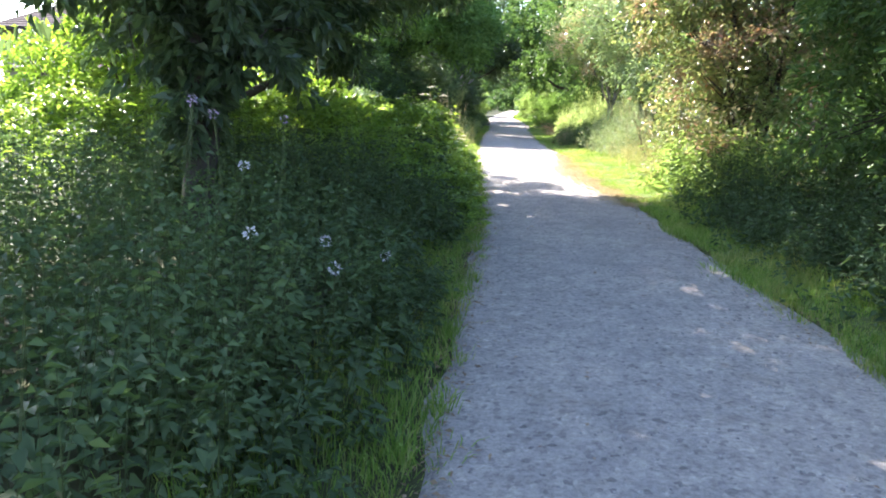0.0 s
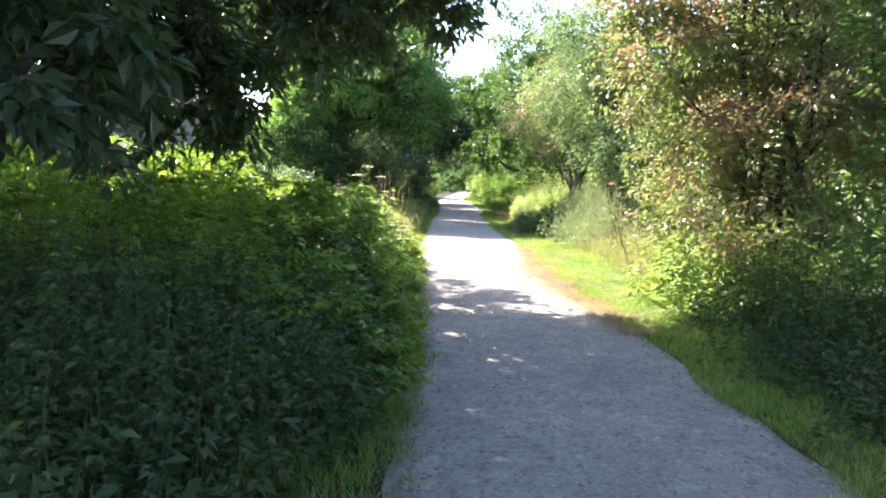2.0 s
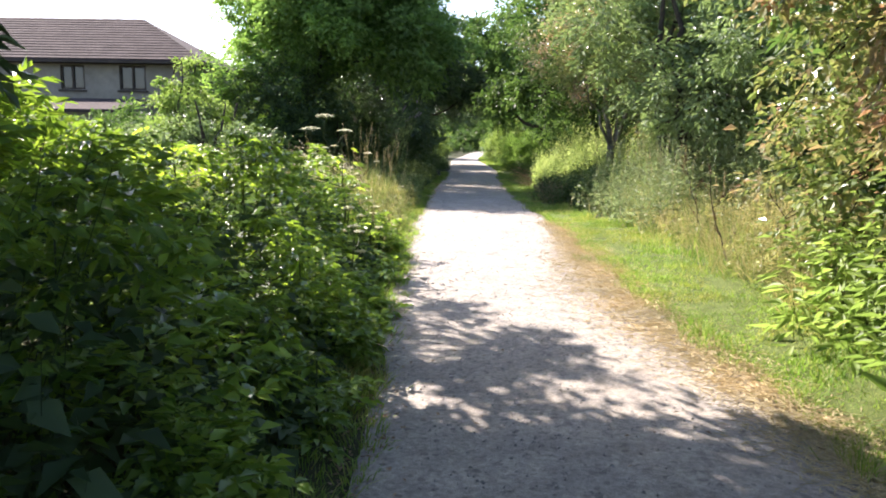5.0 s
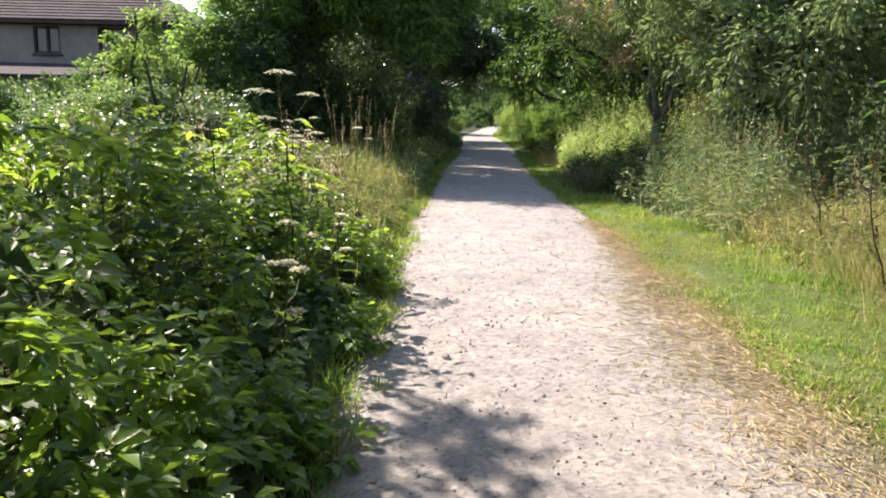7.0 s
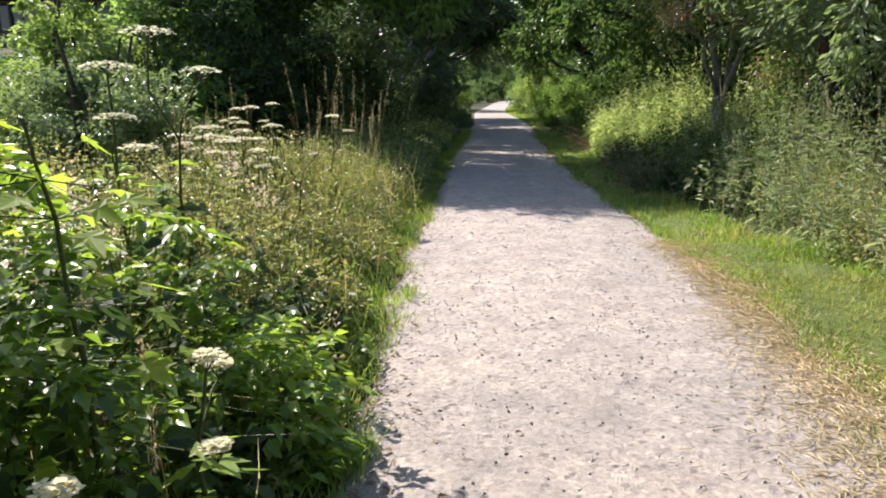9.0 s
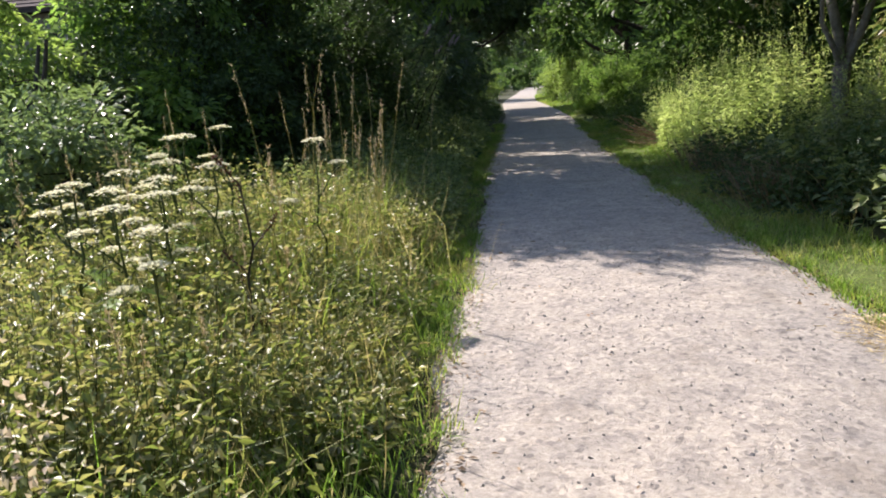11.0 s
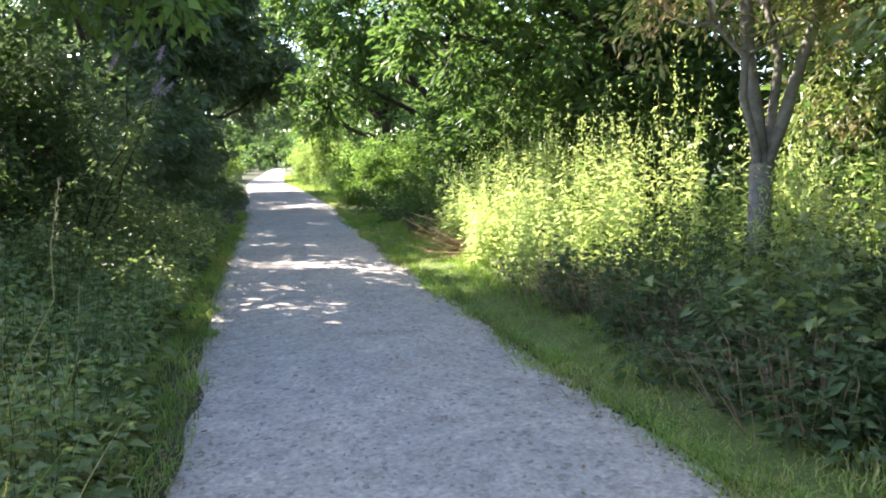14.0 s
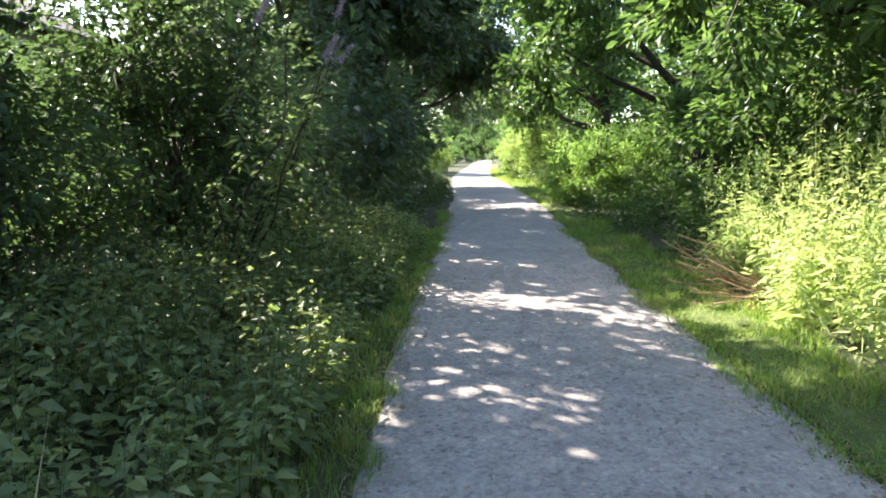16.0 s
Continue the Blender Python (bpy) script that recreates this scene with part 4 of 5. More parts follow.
for x, y, s in ((6.0, 38.6, 0.95), (8.6, 12.8, 1.2), (8.8, 5.0, 1.3), (7.0, 36.8, 1.1), (8.4, 31.2, 1.3), (7.8, 47.0, 1.3), (6.6, 62.0, 1.3)):
    tree("hazel_bush", "shady green bush behind the tall weeds", x, y, 0.05, 2.2 * s,
         [(0, 0, 1.3 * s, 1.4 * s, 1.6 * s, 1.4 * s), (0.3 * s, 1.3 * s, 2.3 * s, 1.3 * s, 1.3 * s, 1.2 * s), (0.1, -1.4 * s, 1.9 * s, 1.2 * s, 1.3 * s, 1.3 * s)], 5500, 0.19, MIDLEAF, stems=4, category="bush", group="far bushes")
for x, y, s in ((4.0, 122.0, 1.7), (8.6, 117.0, 1.6), (6.4, 124.0, 2.6), (10.5, 108.0, 2.0), (0.5, 114.0, 1.8)):
    tree("hazel_bush", "dense green bush closing the end of the path", x, y, 0.06, 2.2 * s,
         [(0, 0, 1.3 * s, 1.6 * s, 1.4 * s, 1.4 * s), (0.9 * s, 0.3, 2.2 * s, 1.4 * s, 1.2 * s, 1.2 * s), (-1.0 * s, 0.2, 1.9 * s, 1.4 * s, 1.2 * s, 1.3 * s)], 6000, 0.36, MIDLEAF, stems=3, category="bush", group="far bushes")
# closing the place: far trees ahead, behind, and beyond the banks
for k, (x, y, s) in enumerate(((-10, 64, 1.3), (6.0, 132, 1.7), (10, 70, 1.2), (-9.5, 78, 1.2), (11.6, 86, 1.2), (-2, 128, 1.6), (15, 124, 1.6), (-3.5, -9, 1.0), (5.5, -8, 1.0), (1.2, -17, 1.1), (13, 45, 1.2), (13, 31, 1.1), (13, 22, 1.1), (14, 3, 1.1), (-13, 4, 0.9), (-9, 54, 1.0), (-9.5, 92, 1.3))):
    tree("woodland_tree", "leafy green tree closing the view", x, y, 0.22 * s, 6.5 * s,
         [(bx * s, by * s, bz * s, r1 * s, r2 * s, r3 * s) for bx, by, bz, r1, r2, r3 in ring(0, 0, 4.2, 6, 2.3, 2.0, 0.85, 0.9) + [(0, 0, 6.6, 2.2, 2.4, 1.5), (0, 0, 1.3, 2.8, 2.8, 1.6)]], 4200, 0.52, MIDLEAF, group="woodland trees")


def right_side():
    def stand(name, label, mat, n, y0, y1, gap, wide, low, high, leaves, size, slim, per=8, r=0.2, bushy=0.15, wild=0.55, plumed=False):
        x, y, u, tall, fan = clumps(n, y0, y1, lambda y, u: right_edge(y) + gap + wide * u, per, r)
        h = (low + (high - low) * np.minimum(1, u * 2)) * (0.35 + 0.8 * tall)
        lv, st = weed_arrays(x, y, np.maximum(0.12, h), leaves, size, slim, bushy, 0.1, 0.08, fan, wild)
        ob = bed(name, label, "weeds", lv, mat, st, mat if plumed else STEM)
        if plumed:
            m = 14
            q = rng.uniform(0.85, 1.16, (len(x), m, 1))
            lead = np.stack([fan[:, 0], fan[:, 1], np.ones(len(x))], 1) * np.maximum(0.12, h)[:, None]
            P = np.stack([x, y, 0 * x], 1)[:, None] + lead[:, None] * q + rng.normal(0, 0.035, (len(x), m, 3)) * (1.2 - q)[..., :1] * 3
            P = P.reshape(-1, 3)
            tagged(obj("plumes", mesh_of("plumes", *leaf_arrays(P, rng.normal(0, 0.6, P.shape) + np.array([0, 0, 0.8]), rng.normal(0, 1, P.shape), 0.045, 0.016), mat), ob), kind="stuff")
    stand("shade_weeds", "dark green weeds and nettles below the shrubs", NETTLE, 1250, -1, 11.5, 0.5, 2.0, 0.35, 1.15, 26, 0.085, 0.45)
    stand("leafy_weeds", "bright long-leaved weeds at the foot of the shrub", FRESH, 300, 10.4, 14.3, 0.95, 1.2, 0.65, 1.15, 17, 0.2, 0.27, 6)
    stand("mugwort_stand", "tall grey-green weeds beside the verge", MUGWORT, 460, 19.8, 26, 1.05, 2.8, 0.55, 1.55, 34, 0.13, 0.2, 6, 0.12, 0.13, 0.7, True)
    stand("goldenrod_stand", "bright tall leafy weeds catching the sun", GOLD, 330, 28.4, 33.4, 0.8, 2.3, 0.7, 1.75, 36, 0.145, 0.2, 4, 0.07, 0.085, 0.6, True)
    stand("goldenrod_stand", "bright tall leafy weeds behind the shaded verge", GOLD, 140, 25.8, 28.6, 2.0, 1.8, 0.8, 1.4, 50, 0.12, 0.22, 7, 0.1, 0.12, 0.8, True)
    stand("shade_weeds", "dark leafy weeds below the rowan", NETTLE, 520, 23.6, 28.6, 0.65, 2.2, 0.4, 1.05, 24, 0.1, 0.5)
    stand("burdock_stand", "broad-leaved dark weeds beside the shaded verge", SHADEHERB, 130, 23.6, 26.2, 0.95, 1.6, 0.6, 1.1, 14, 0.17, 0.6, 4, 0.25)
    x, y, u, tall, fan = clumps(900, 24.4, 28.6, lambda y, u: right_edge(y) + 0.65 + 0.95 * u, 32, 0.2)
    P = np.stack([x, y, np.zeros(len(x))], 1)
    lean = np.stack([fan[:, 0] * 2.5 - 0.35 + rng.normal(0, 0.35, len(x)), fan[:, 1] * 2.5 + rng.normal(0, 0.35, len(x)), np.full(len(x), -0.45)], 1)
    D = unit(np.stack([fan[:, 0], fan[:, 1], np.ones(len(x))], 1))
    tagged(obj("dead_grass", mesh_of("dead_grass", *blade_arrays(P, D, 0.75 * tall + 0.15, 0.0045, lean), DEADGRASS)), "brown withered grass bending over the verge", "dead grass", kind="stuff")
    stand("shade_weeds", "green undergrowth along the far path", MIDLEAF, 1100, 33.6, 72, 0.85, 2.6, 0.5, 1.3, 26, 0.11, 0.45)
    stand("verge_herbs", "yellowing herbs among the dry grass", HERB, 380, 13.8, 20.4, 1.25, 2.3, 0.4, 1.0, 24, 0.08, 0.4, 8, 0.2)
    x, y, u, tall, fan = clumps(6500, 13.6, 20.4, lambda y, u: right_edge(y) + 1.2 + 2.3 * u, 85, 0.15)
    P = np.stack([x, y, np.zeros(len(x))], 1)
    a = rng.uniform(0, 6.28, len(x))
    lean = np.stack([fan[:, 0] * 4.5 + 0.6 * np.cos(a) - 0.25, fan[:, 1] * 4.5 + 0.6 * np.sin(a), np.full(len(x), -0.4)], 1)
    D = unit(np.stack([fan[:, 0] + rng.normal(0, 0.15, len(x)), fan[:, 1] + rng.normal(0, 0.15, len(x)), np.ones(len(x))], 1))
    tagged(obj("dry_grass", mesh_of("dry_grass", *blade_arrays(P, D, (0.5 + 0.55 * u) * (0.25 + tall * 0.9), 0.0042, lean), DRYGRASS)), "tall sun-bleached grass at the back of the verge", "grass", kind="stuff")


right_side()


def straw():
    n = 26000
    x, y, u = scatter(n, 10.8, 21.5, lambda y, u: right_edge(y) + rng.normal(-0.03, 0.15, len(y)) - np.abs(rng.normal(0, 0.36, len(y))) * np.exp(-((y - 15.5) / 3.4) ** 2))
    a = rng.normal(0, 0.9, n) + 0.5
    P = np.stack([x, y, 0.012 + rng.uniform(0, 0.02, n)], 1)
    D = np.stack([np.cos(a), np.sin(a), rng.normal(0.02, 0.06, n)], 1)
    N = np.array([0, 0, 1.0]) + rng.normal(0, 0.2, (n, 3))
    tagged(obj("mown_straw", mesh_of("mown_straw", *leaf_arrays(P, D, N, rng.uniform(0.03, 0.12, n), 0.0065, 0.1, 0.05), STRAW)), "dry mown straw strewn along the path edge", "straw", kind="stuff")


straw()


def litter():
    """Dead leaves and bits of stalk along both edges of the path, a few strewn over it."""
    n = 11000
    y = rng.uniform(2, 40, n)
    side = rng.uniform(0, 1, n)
    x = np.where(side < 0.45, left_edge(y) + np.abs(rng.normal(0, 0.12, n)) - 0.06, np.where(side < 0.96, right_edge(y) - np.abs(rng.normal(0, 0.17, n)) + 0.1, left_edge(y) + (right_edge(y) - left_edge(y)) * rng.uniform(0, 1, n)))
    u = np.clip((x - left_edge(y)) / (right_edge(y) - left_edge(y)), 0, 1)
    a = rng.uniform(0, 6.28, n)
    P = np.stack([x, y, 0.022 * np.sin(u * math.pi) + 0.004 + rng.uniform(0, 0.006, n)], 1)
    D = np.stack([np.cos(a), np.sin(a), rng.normal(0, 0.1, n)], 1)
    L = rng.uniform(0.015, 0.05, n)
    tagged(obj("leaf_litter", mesh_of("leaf_litter", *leaf_arrays(P, D, np.array([0, 0, 1.0]) + rng.normal(0, 0.25, (n, 3)), L, L * rng.uniform(0.15, 0.6, n), 0.2, 0.1), DEADGRASS)), "brown dead leaves and stalks along the path edges", "leaf litter", kind="stuff")


litter()


def clods():
    """Small crumbs of dark earth kicked out of the turf along the right edge."""
    n = 2600
    y = rng.uniform(12, 36, n)
    x = right_edge(y) + rng.normal(0.02, 0.07, n)
    r = rng.uniform(0.004, 0.014, n)
    a = rng.uniform(0, 6.28, n)
    rim = [np.stack([x + r * np.cos(a + k * 2.09), y + r * np.sin(a + k * 2.09), 0 * x - 0.004], 1) for k in range(3)]
    v = np.stack(rim + [np.stack([x, y, 0.6 * r + 0.008], 1)], 1).reshape(-1, 3)
    i = np.arange(n)[:, None] * 4
    f = np.concatenate([i, i + 1, i + 3, i + 1, i + 2, i + 3, i + 2, i, i + 3], 1)
    tagged(obj("soil_crumbs", mesh_of("soil_crumbs", v, f.ravel(), np.full(3 * n, 3), SOIL)), "dark crumbs of soil along the turf edge", "soil", kind="stuff")


clods()


def pebbles():
    """Loose chips on the path: small skewed pyramids of stone."""
    n = 15000
    y = rng.uniform(1.0, 34, n)
    u = rng.uniform(0.01, 0.99, n)
    x = left_edge(y) + (right_edge(y) - left_edge(y)) * u
    r = 0.004 + 0.009 * rng.uniform(0, 1, n) ** 2.5
    z0 = 0.022 * np.sin(u * math.pi) - 0.004
    a = rng.uniform(0, 6.28, n)
    ring4 = [np.stack([x + r * np.cos(a + k * 1.57) * rng.uniform(0.6, 1.4, n), y + r * np.sin(a + k * 1.57) * rng.uniform(0.6, 1.4, n), z0], 1) for k in range(4)]
    top = np.stack([x + rng.normal(0, 0.2, n) * r, y + rng.normal(0, 0.2, n) * r, z0 + r * 0.9], 1)
    v = np.stack(ring4 + [top], 1).reshape(-1, 3)
    i = np.arange(n)[:, None] * 5
    f = np.concatenate([np.concatenate([i + k, i + (k + 1) % 4, i + 4], 1) for k in range(4)], 1)
    tagged(obj("loose_grit", mesh_of("loose_grit", v, f.ravel(), np.full(4 * n, 3), GRIT)), "loose stone chips lying on the path", "gravel", kind="stuff")


pebbles()


# ---- single plants ----
def lobed_leaf():
    """A five-lobed leaf lying in the x-y plane, stalk at the origin."""
    ang = [-2.5, -1.9, -1.45, -0.95, -0.6, -0.3, 0.0, 0.3, 0.6, 0.95, 1.45, 1.9, 2.5]
    rad = [0.25, 0.5, 0.3, 0.75, 0.42, 0.62, 1.0, 0.62, 0.42, 0.75, 0.3, 0.5, 0.25]
    v = [(0, 0.32, 0.0)] + [(r * 0.62 * math.sin(a), 0.32 + r * 0.68 * math.cos(a), 0.05 * abs(math.sin(a)) - 0.06 * r) for a, r in zip(ang, rad)]
    f = []
    for k in range(1, len(ang)):
        f += [0, k + 1, k]
    f += [0, 1, len(ang)]
    return np.array(v), f, [3] * len(ang)


LOBED = mesh_of("leaf", *lobed_leaf(), MAPLE)
LOBED_DARK = mesh_of("leaf", *lobed_leaf(), BRAMBLE)


def umbel(x, y, h, r, lean=(0.0, 0.0), heads=3):
    """Hogweed: ribbed stem, branches, flat white heads of small florets, lobed leaves."""
    t = thing("hogweed", x, y, 0, "tall hogweed with flat white flower heads", "wildflower", "hogweeds")
    tip = np.array([lean[0], lean[1], h])
    line = bowed((0, 0, -0.05), tip, 8, 0.03)
    obj("stem", mesh_of("stem", *tube_arrays(line, np.linspace(0.011, 0.005, 8), 6), STEM, True), t)
    tops = [tip + np.array([0, 0, 0.0])]
    for k in range(heads - 1):
        a = k * 2.4 + x * 3
        start = line[4 + k % 3]
        end = start + np.array([math.cos(a) * 0.18, math.sin(a) * 0.18, h * (0.13 + 0.05 * (k % 2))])
        obj("branch", mesh_of("branch", *tube_arrays(bowed(start, end, 5, 0.1), np.linspace(0.006, 0.003, 5), 5), STEM, True), t)
        tops.append(end)
    for k, c in enumerate(tops):
        rr = r * (1.0 if k == 0 else 0.75)
        n = 150
        q = np.sqrt(rng.uniform(0, 1, n)) * rr
        a = rng.uniform(0, 6.28, n)
        P = np.stack([c[0] + q * np.cos(a), c[1] + q * np.sin(a), c[2] + 0.05 - 0.25 * q ** 2 / rr + rng.normal(0, 0.004, n)], 1)
        D = np.stack([np.cos(a * 7), np.sin(a * 7), 0.1 * np.ones(n)], 1)
        head = obj("flower_head", mesh_of("flower_head", *leaf_arrays(P, D, np.array([0, 0, 1.0]) + rng.normal(0, 0.2, (n, 3)), 0.022, 0.02, 0.1, 0.0), FLOWER), t, "flat white flower head")
        rays = [tube_arrays(np.linspace(c - np.array([0, 0, 0.01]), c + np.array([rr * 0.85 * math.cos(b), rr * 0.85 * math.sin(b), 0.045]), 3), 0.0015, 3) for b in np.linspace(0, 6.28, 13)[:-1]]
        tagged(obj("floret_stalk", mesh_of("floret_stalk", *joined(rays), STEM), head), kind="stuff")
    for k in range(9):
        a = k * 2.4 + x
        z = (0.2 + 0.055 * k) * h
        leaf = obj("leaf", LOBED_DARK, t)
        leaf.matrix_basis = pose(lean[0] * z / h, lean[1] * z / h, z, rng.uniform(-30, 10), rng.uniform(-15, 15), math.degrees(a)) @ Matrix.Scale(rng.uniform(0.16, 0.24), 4)


for x, y, h, r, ln in ((-0.95, 18.1, 1.72, 0.13, (-0.1, 0.0)), (-1.14, 18.0, 1.55, 0.13, (-0.08, 0)), (-0.35, 15.0, 0.6, 0.06, (0.05, 0)), (-0.5, 15.6, 0.72, 0.055, (0.08, 0)), (-0.3, 16.4, 0.66, 0.05, (0.06, 0)),
                       (-0.9, 22.4, 1.15, 0.08, (0, 0)), (-1.15, 20.3, 0.95, 0.08, (0, 0)), (-1.5, 20.7, 1.0, 0.09, (0, 0)), (-1.9, 20.9, 1.1, 0.08, (0.1, 0)), (-1.75, 22.1, 1.25, 0.08, (0.05, 0)), (-1.5, 22.4, 1.28, 0.07, (-0.05, 0)), (-2.1, 22.6, 1.22, 0.08, (0.1, 0)),
                       (-1.55, 21.3, 0.98, 0.1, (0, 0)), (-1.7, 21.55, 1.04, 0.11, (0.05, 0)), (-1.9, 21.4, 1.0, 0.1, (0, 0)), (-1.45, 21.8, 1.08, 0.1, (0.04, 0)), (-2.05, 21.9, 1.06, 0.11, (0, 0)), (-1.75, 22.0, 1.1, 0.1, (-0.05, 0)), (-2.25, 21.5, 1.0, 0.1, (0, 0))):
    umbel(x, y, h, r, ln)


P1, D1 = np.array([[0.0, 0, 0], [0, 0.3, 0], [0, 0.3, 0], [0, 0.65, 0], [0, 0.65, 0]]), np.array([[0.0, 1, -0.1], [1, 0.5, 0.1], [-1, 0.5, 0.1], [1, 0.6, 0], [-1, 0.6, 0]])
PINNATE = mesh_of("leaf", *leaf_arrays(np.concatenate([P1, [[0, 0.85, -0.05]]]), np.concatenate([D1, [[0, 1, -0.3]]]), np.array([[0, 0, 1.0]] * 6), np.array([0.3, 0.6, 0.6, 0.6, 0.6, 0.6]), np.array([0.02, 0.24, 0.24, 0.24, 0.24, 0.26])), MAPLE)


def sapling(x, y, h, n, size, label, leaf_mesh=LOBED):
    """A young sycamore: thin stem and large lobed leaves on stalks, each leaf a piece of its own."""
    t = thing("sycamore_sapling", x, y, 0, label, "sapling", "sycamore saplings")
    line = bowed((0, 0, -0.05), (rng.normal(0, 0.12), rng.normal(0, 0.12), h), 8, 0.08)
    obj("stem", mesh_of("stem", *tube_arrays(line, np.linspace(0.012, 0.004, 8), 6), STEM, True), t)
    for k in range(n):
        s = 0.35 + 0.65 * k / (n - 1)
        p = line[int(s * 7)]
        a = k * 2.4
        reach = 0.28 * (1.15 - 0.6 * s) * rng.uniform(0.7, 1.2)
        leaf = obj("leaf", leaf_mesh, t)
        leaf.matrix_basis = pose(p[0] + reach * math.cos(a), p[1] + reach * math.sin(a), p[2] + rng.uniform(-0.05, 0.08), rng.uniform(-35, 5), rng.uniform(-20, 20), math.degrees(a) - 90) @ Matrix.Scale(size * rng.uniform(0.7, 1.2), 4)
        obj("leaf_stalk", mesh_of("leaf_stalk", *tube_arrays(np.linspace(p, np.array(leaf.matrix_basis.translation), 3), 0.0025, 3), STEM), leaf).matrix_parent_inverse = leaf.matrix_basis.inverted()


for x, y, h in ((-0.5, 16.3, 1.4), (-0.75, 15.6, 1.35), (-1.0, 16.8, 1.35), (-1.5, 17.0, 1.5)):
    sapling(x, y, h, 30, 0.15, "young sycamore with large bright lobed leaves among brambles")


for x, y, h in ((-2.1, 13.8, 1.55), (-1.75, 14.6, 1.5), (-2.8, 14.4, 1.6), (-2.3, 12.6, 1.6), (-2.9, 12.9, 1.75)):
    sapling(x, y, h, 60, 0.17, "young ash with bright feathered leaves among brambles", PINNATE)


def tall_grass(name, label, n, cx, cy, rx, ry, h, seeds, mat=DRYGRASS):
    """A stand of tall seeding grass: arched blades low down, thin straws, feathery heads."""
    t = thing(name, cx, cy, 0, label, "tall grass")
    x, y = rng.normal(0, rx, n), rng.normal(0, ry, n)
    hh = h * rng.uniform(0.2, 0.68, n)
    P = np.stack([x, y, np.zeros(n)], 1)
    D = unit(np.stack([rng.normal(0, 0.3, n), rng.normal(0, 0.3, n), np.ones(n)], 1))
    a = rng.uniform(0, 6.28, n)
    lean = np.stack([np.cos(a), np.sin(a), -0.35 * np.ones(n)], 1) * rng.uniform(0.05, 0.4, n)[:, None]
    half = n // 3
    tagged(obj("green_tuft", mesh_of("green_tuft", *blade_arrays(P[:half], D[:half], hh[:half], 0.0035, lean[:half]), GRASS), t), kind="stuff")
    tagged(obj("dry_tuft", mesh_of("dry_tuft", *blade_arrays(P[half:], D[half:], hh[half:], 0.003, lean[half:]), mat), t), kind="stuff")
    for k in range(seeds):
        b = np.array([rng.normal(0, rx), rng.normal(0, ry), 0])
        hk = h * rng.uniform(0.72, 1.08)
        tip = b + np.array([rng.normal(0, 0.1), rng.normal(0, 0.1), 1]) * hk
        line = bowed(b, tip, 6, 0.04)
        straw_ob = obj("straw", mesh_of("straw", *tube_arrays(line, np.linspace(0.0035, 0.002, 6), 3), mat), t)
        m = 44
        q = rng.uniform(0.78, 1.03, m)[:, None]
        P = b + (tip - b) * q + rng.normal(0, 0.005, (m, 3))
        DD = (tip - b) / hk + rng.normal(0, 0.35, (m, 3))
        tagged(obj("seed_head", mesh_of("seed_head", *leaf_arrays(P, DD, rng.normal(0, 1, (m, 3)), 0.022, 0.005, 0.1, 0.1), SEED), straw_ob, "feathery straw-coloured seed head"), kind="stuff")


tall_grass("grass_clump", "tall seeding grass clump turning straw-coloured", 1500, -1.15, 23.5, 0.4, 0.9, 1.6, 26)
tall_grass("grass_clump", "dense clump of sunlit seeding grass", 1500, -1.45, 21.4, 0.5, 1.0, 1.2, 14)
tall_grass("grass_clump", "bleached grass clump at the foot of the bank", 1100, -0.8, 19.4, 0.25, 0.9, 0.85, 8)
tall_grass("grass_clump", "bleached grass clump beside the path", 900, -0.75, 17.6, 0.25, 0.7, 0.75, 6)
tall_grass("grass_clump", "pale grass clump among the herbs", 1300, -2.6, 23.0, 0.6, 1.0, 1.3, 14)
tall_grass("grass_clump", "pale seeding grass rising through the weeds", 900, 4.5, 21.6, 0.4, 0.9, 1.55, 16)
tall_grass("grass_clump", "pale seeding grass rising through the weeds", 900, 4.8, 23.6, 0.4, 0.8, 1.7, 16)
tall_grass("grass_clump", "straw-coloured grass clump on the verge", 1500, 4.4, 17.6, 0.4, 0.9, 1.1, 12)


def blooms(name, label, mat, spots):
    for x, y, z in spots:
        t = thing(name, x, y, 0, label, "wildflower", name + "s")
        line = bowed((0, 0, -0.05), (0.05, 0, z), 6, 0.05)
        obj("stem", mesh_of("stem", *tube_arrays(line, 0.004, 4), STEM), t)
        m = 26
        P = line[-1] + unit(rng.normal(0, 1, (m, 3))) * 0.022
        obj("flower", mesh_of("flower", *leaf_arrays(P, P - line[-1], rng.normal(0, 1, (m, 3)), 0.022, 0.014, 0.1, 0.1), mat), t)


blooms("bindweed_flower", "small pale flower among the nettles", PALE, [(-0.75, 3.7, 0.62), (-0.9, 4.2, 0.66), (-1.1, 3.4, 0.85), (-0.6, 4.6, 0.5), (-1.5, 4.6, 1.05)])
blooms("willowherb", "purple willowherb flower above the nettles", PURPLE, [(-1.9, 5.2, 1.35), (-2.2, 5.6, 1.42), (-1.6, 6.0, 1.3), (-2.5, 6.4, 1.45)])


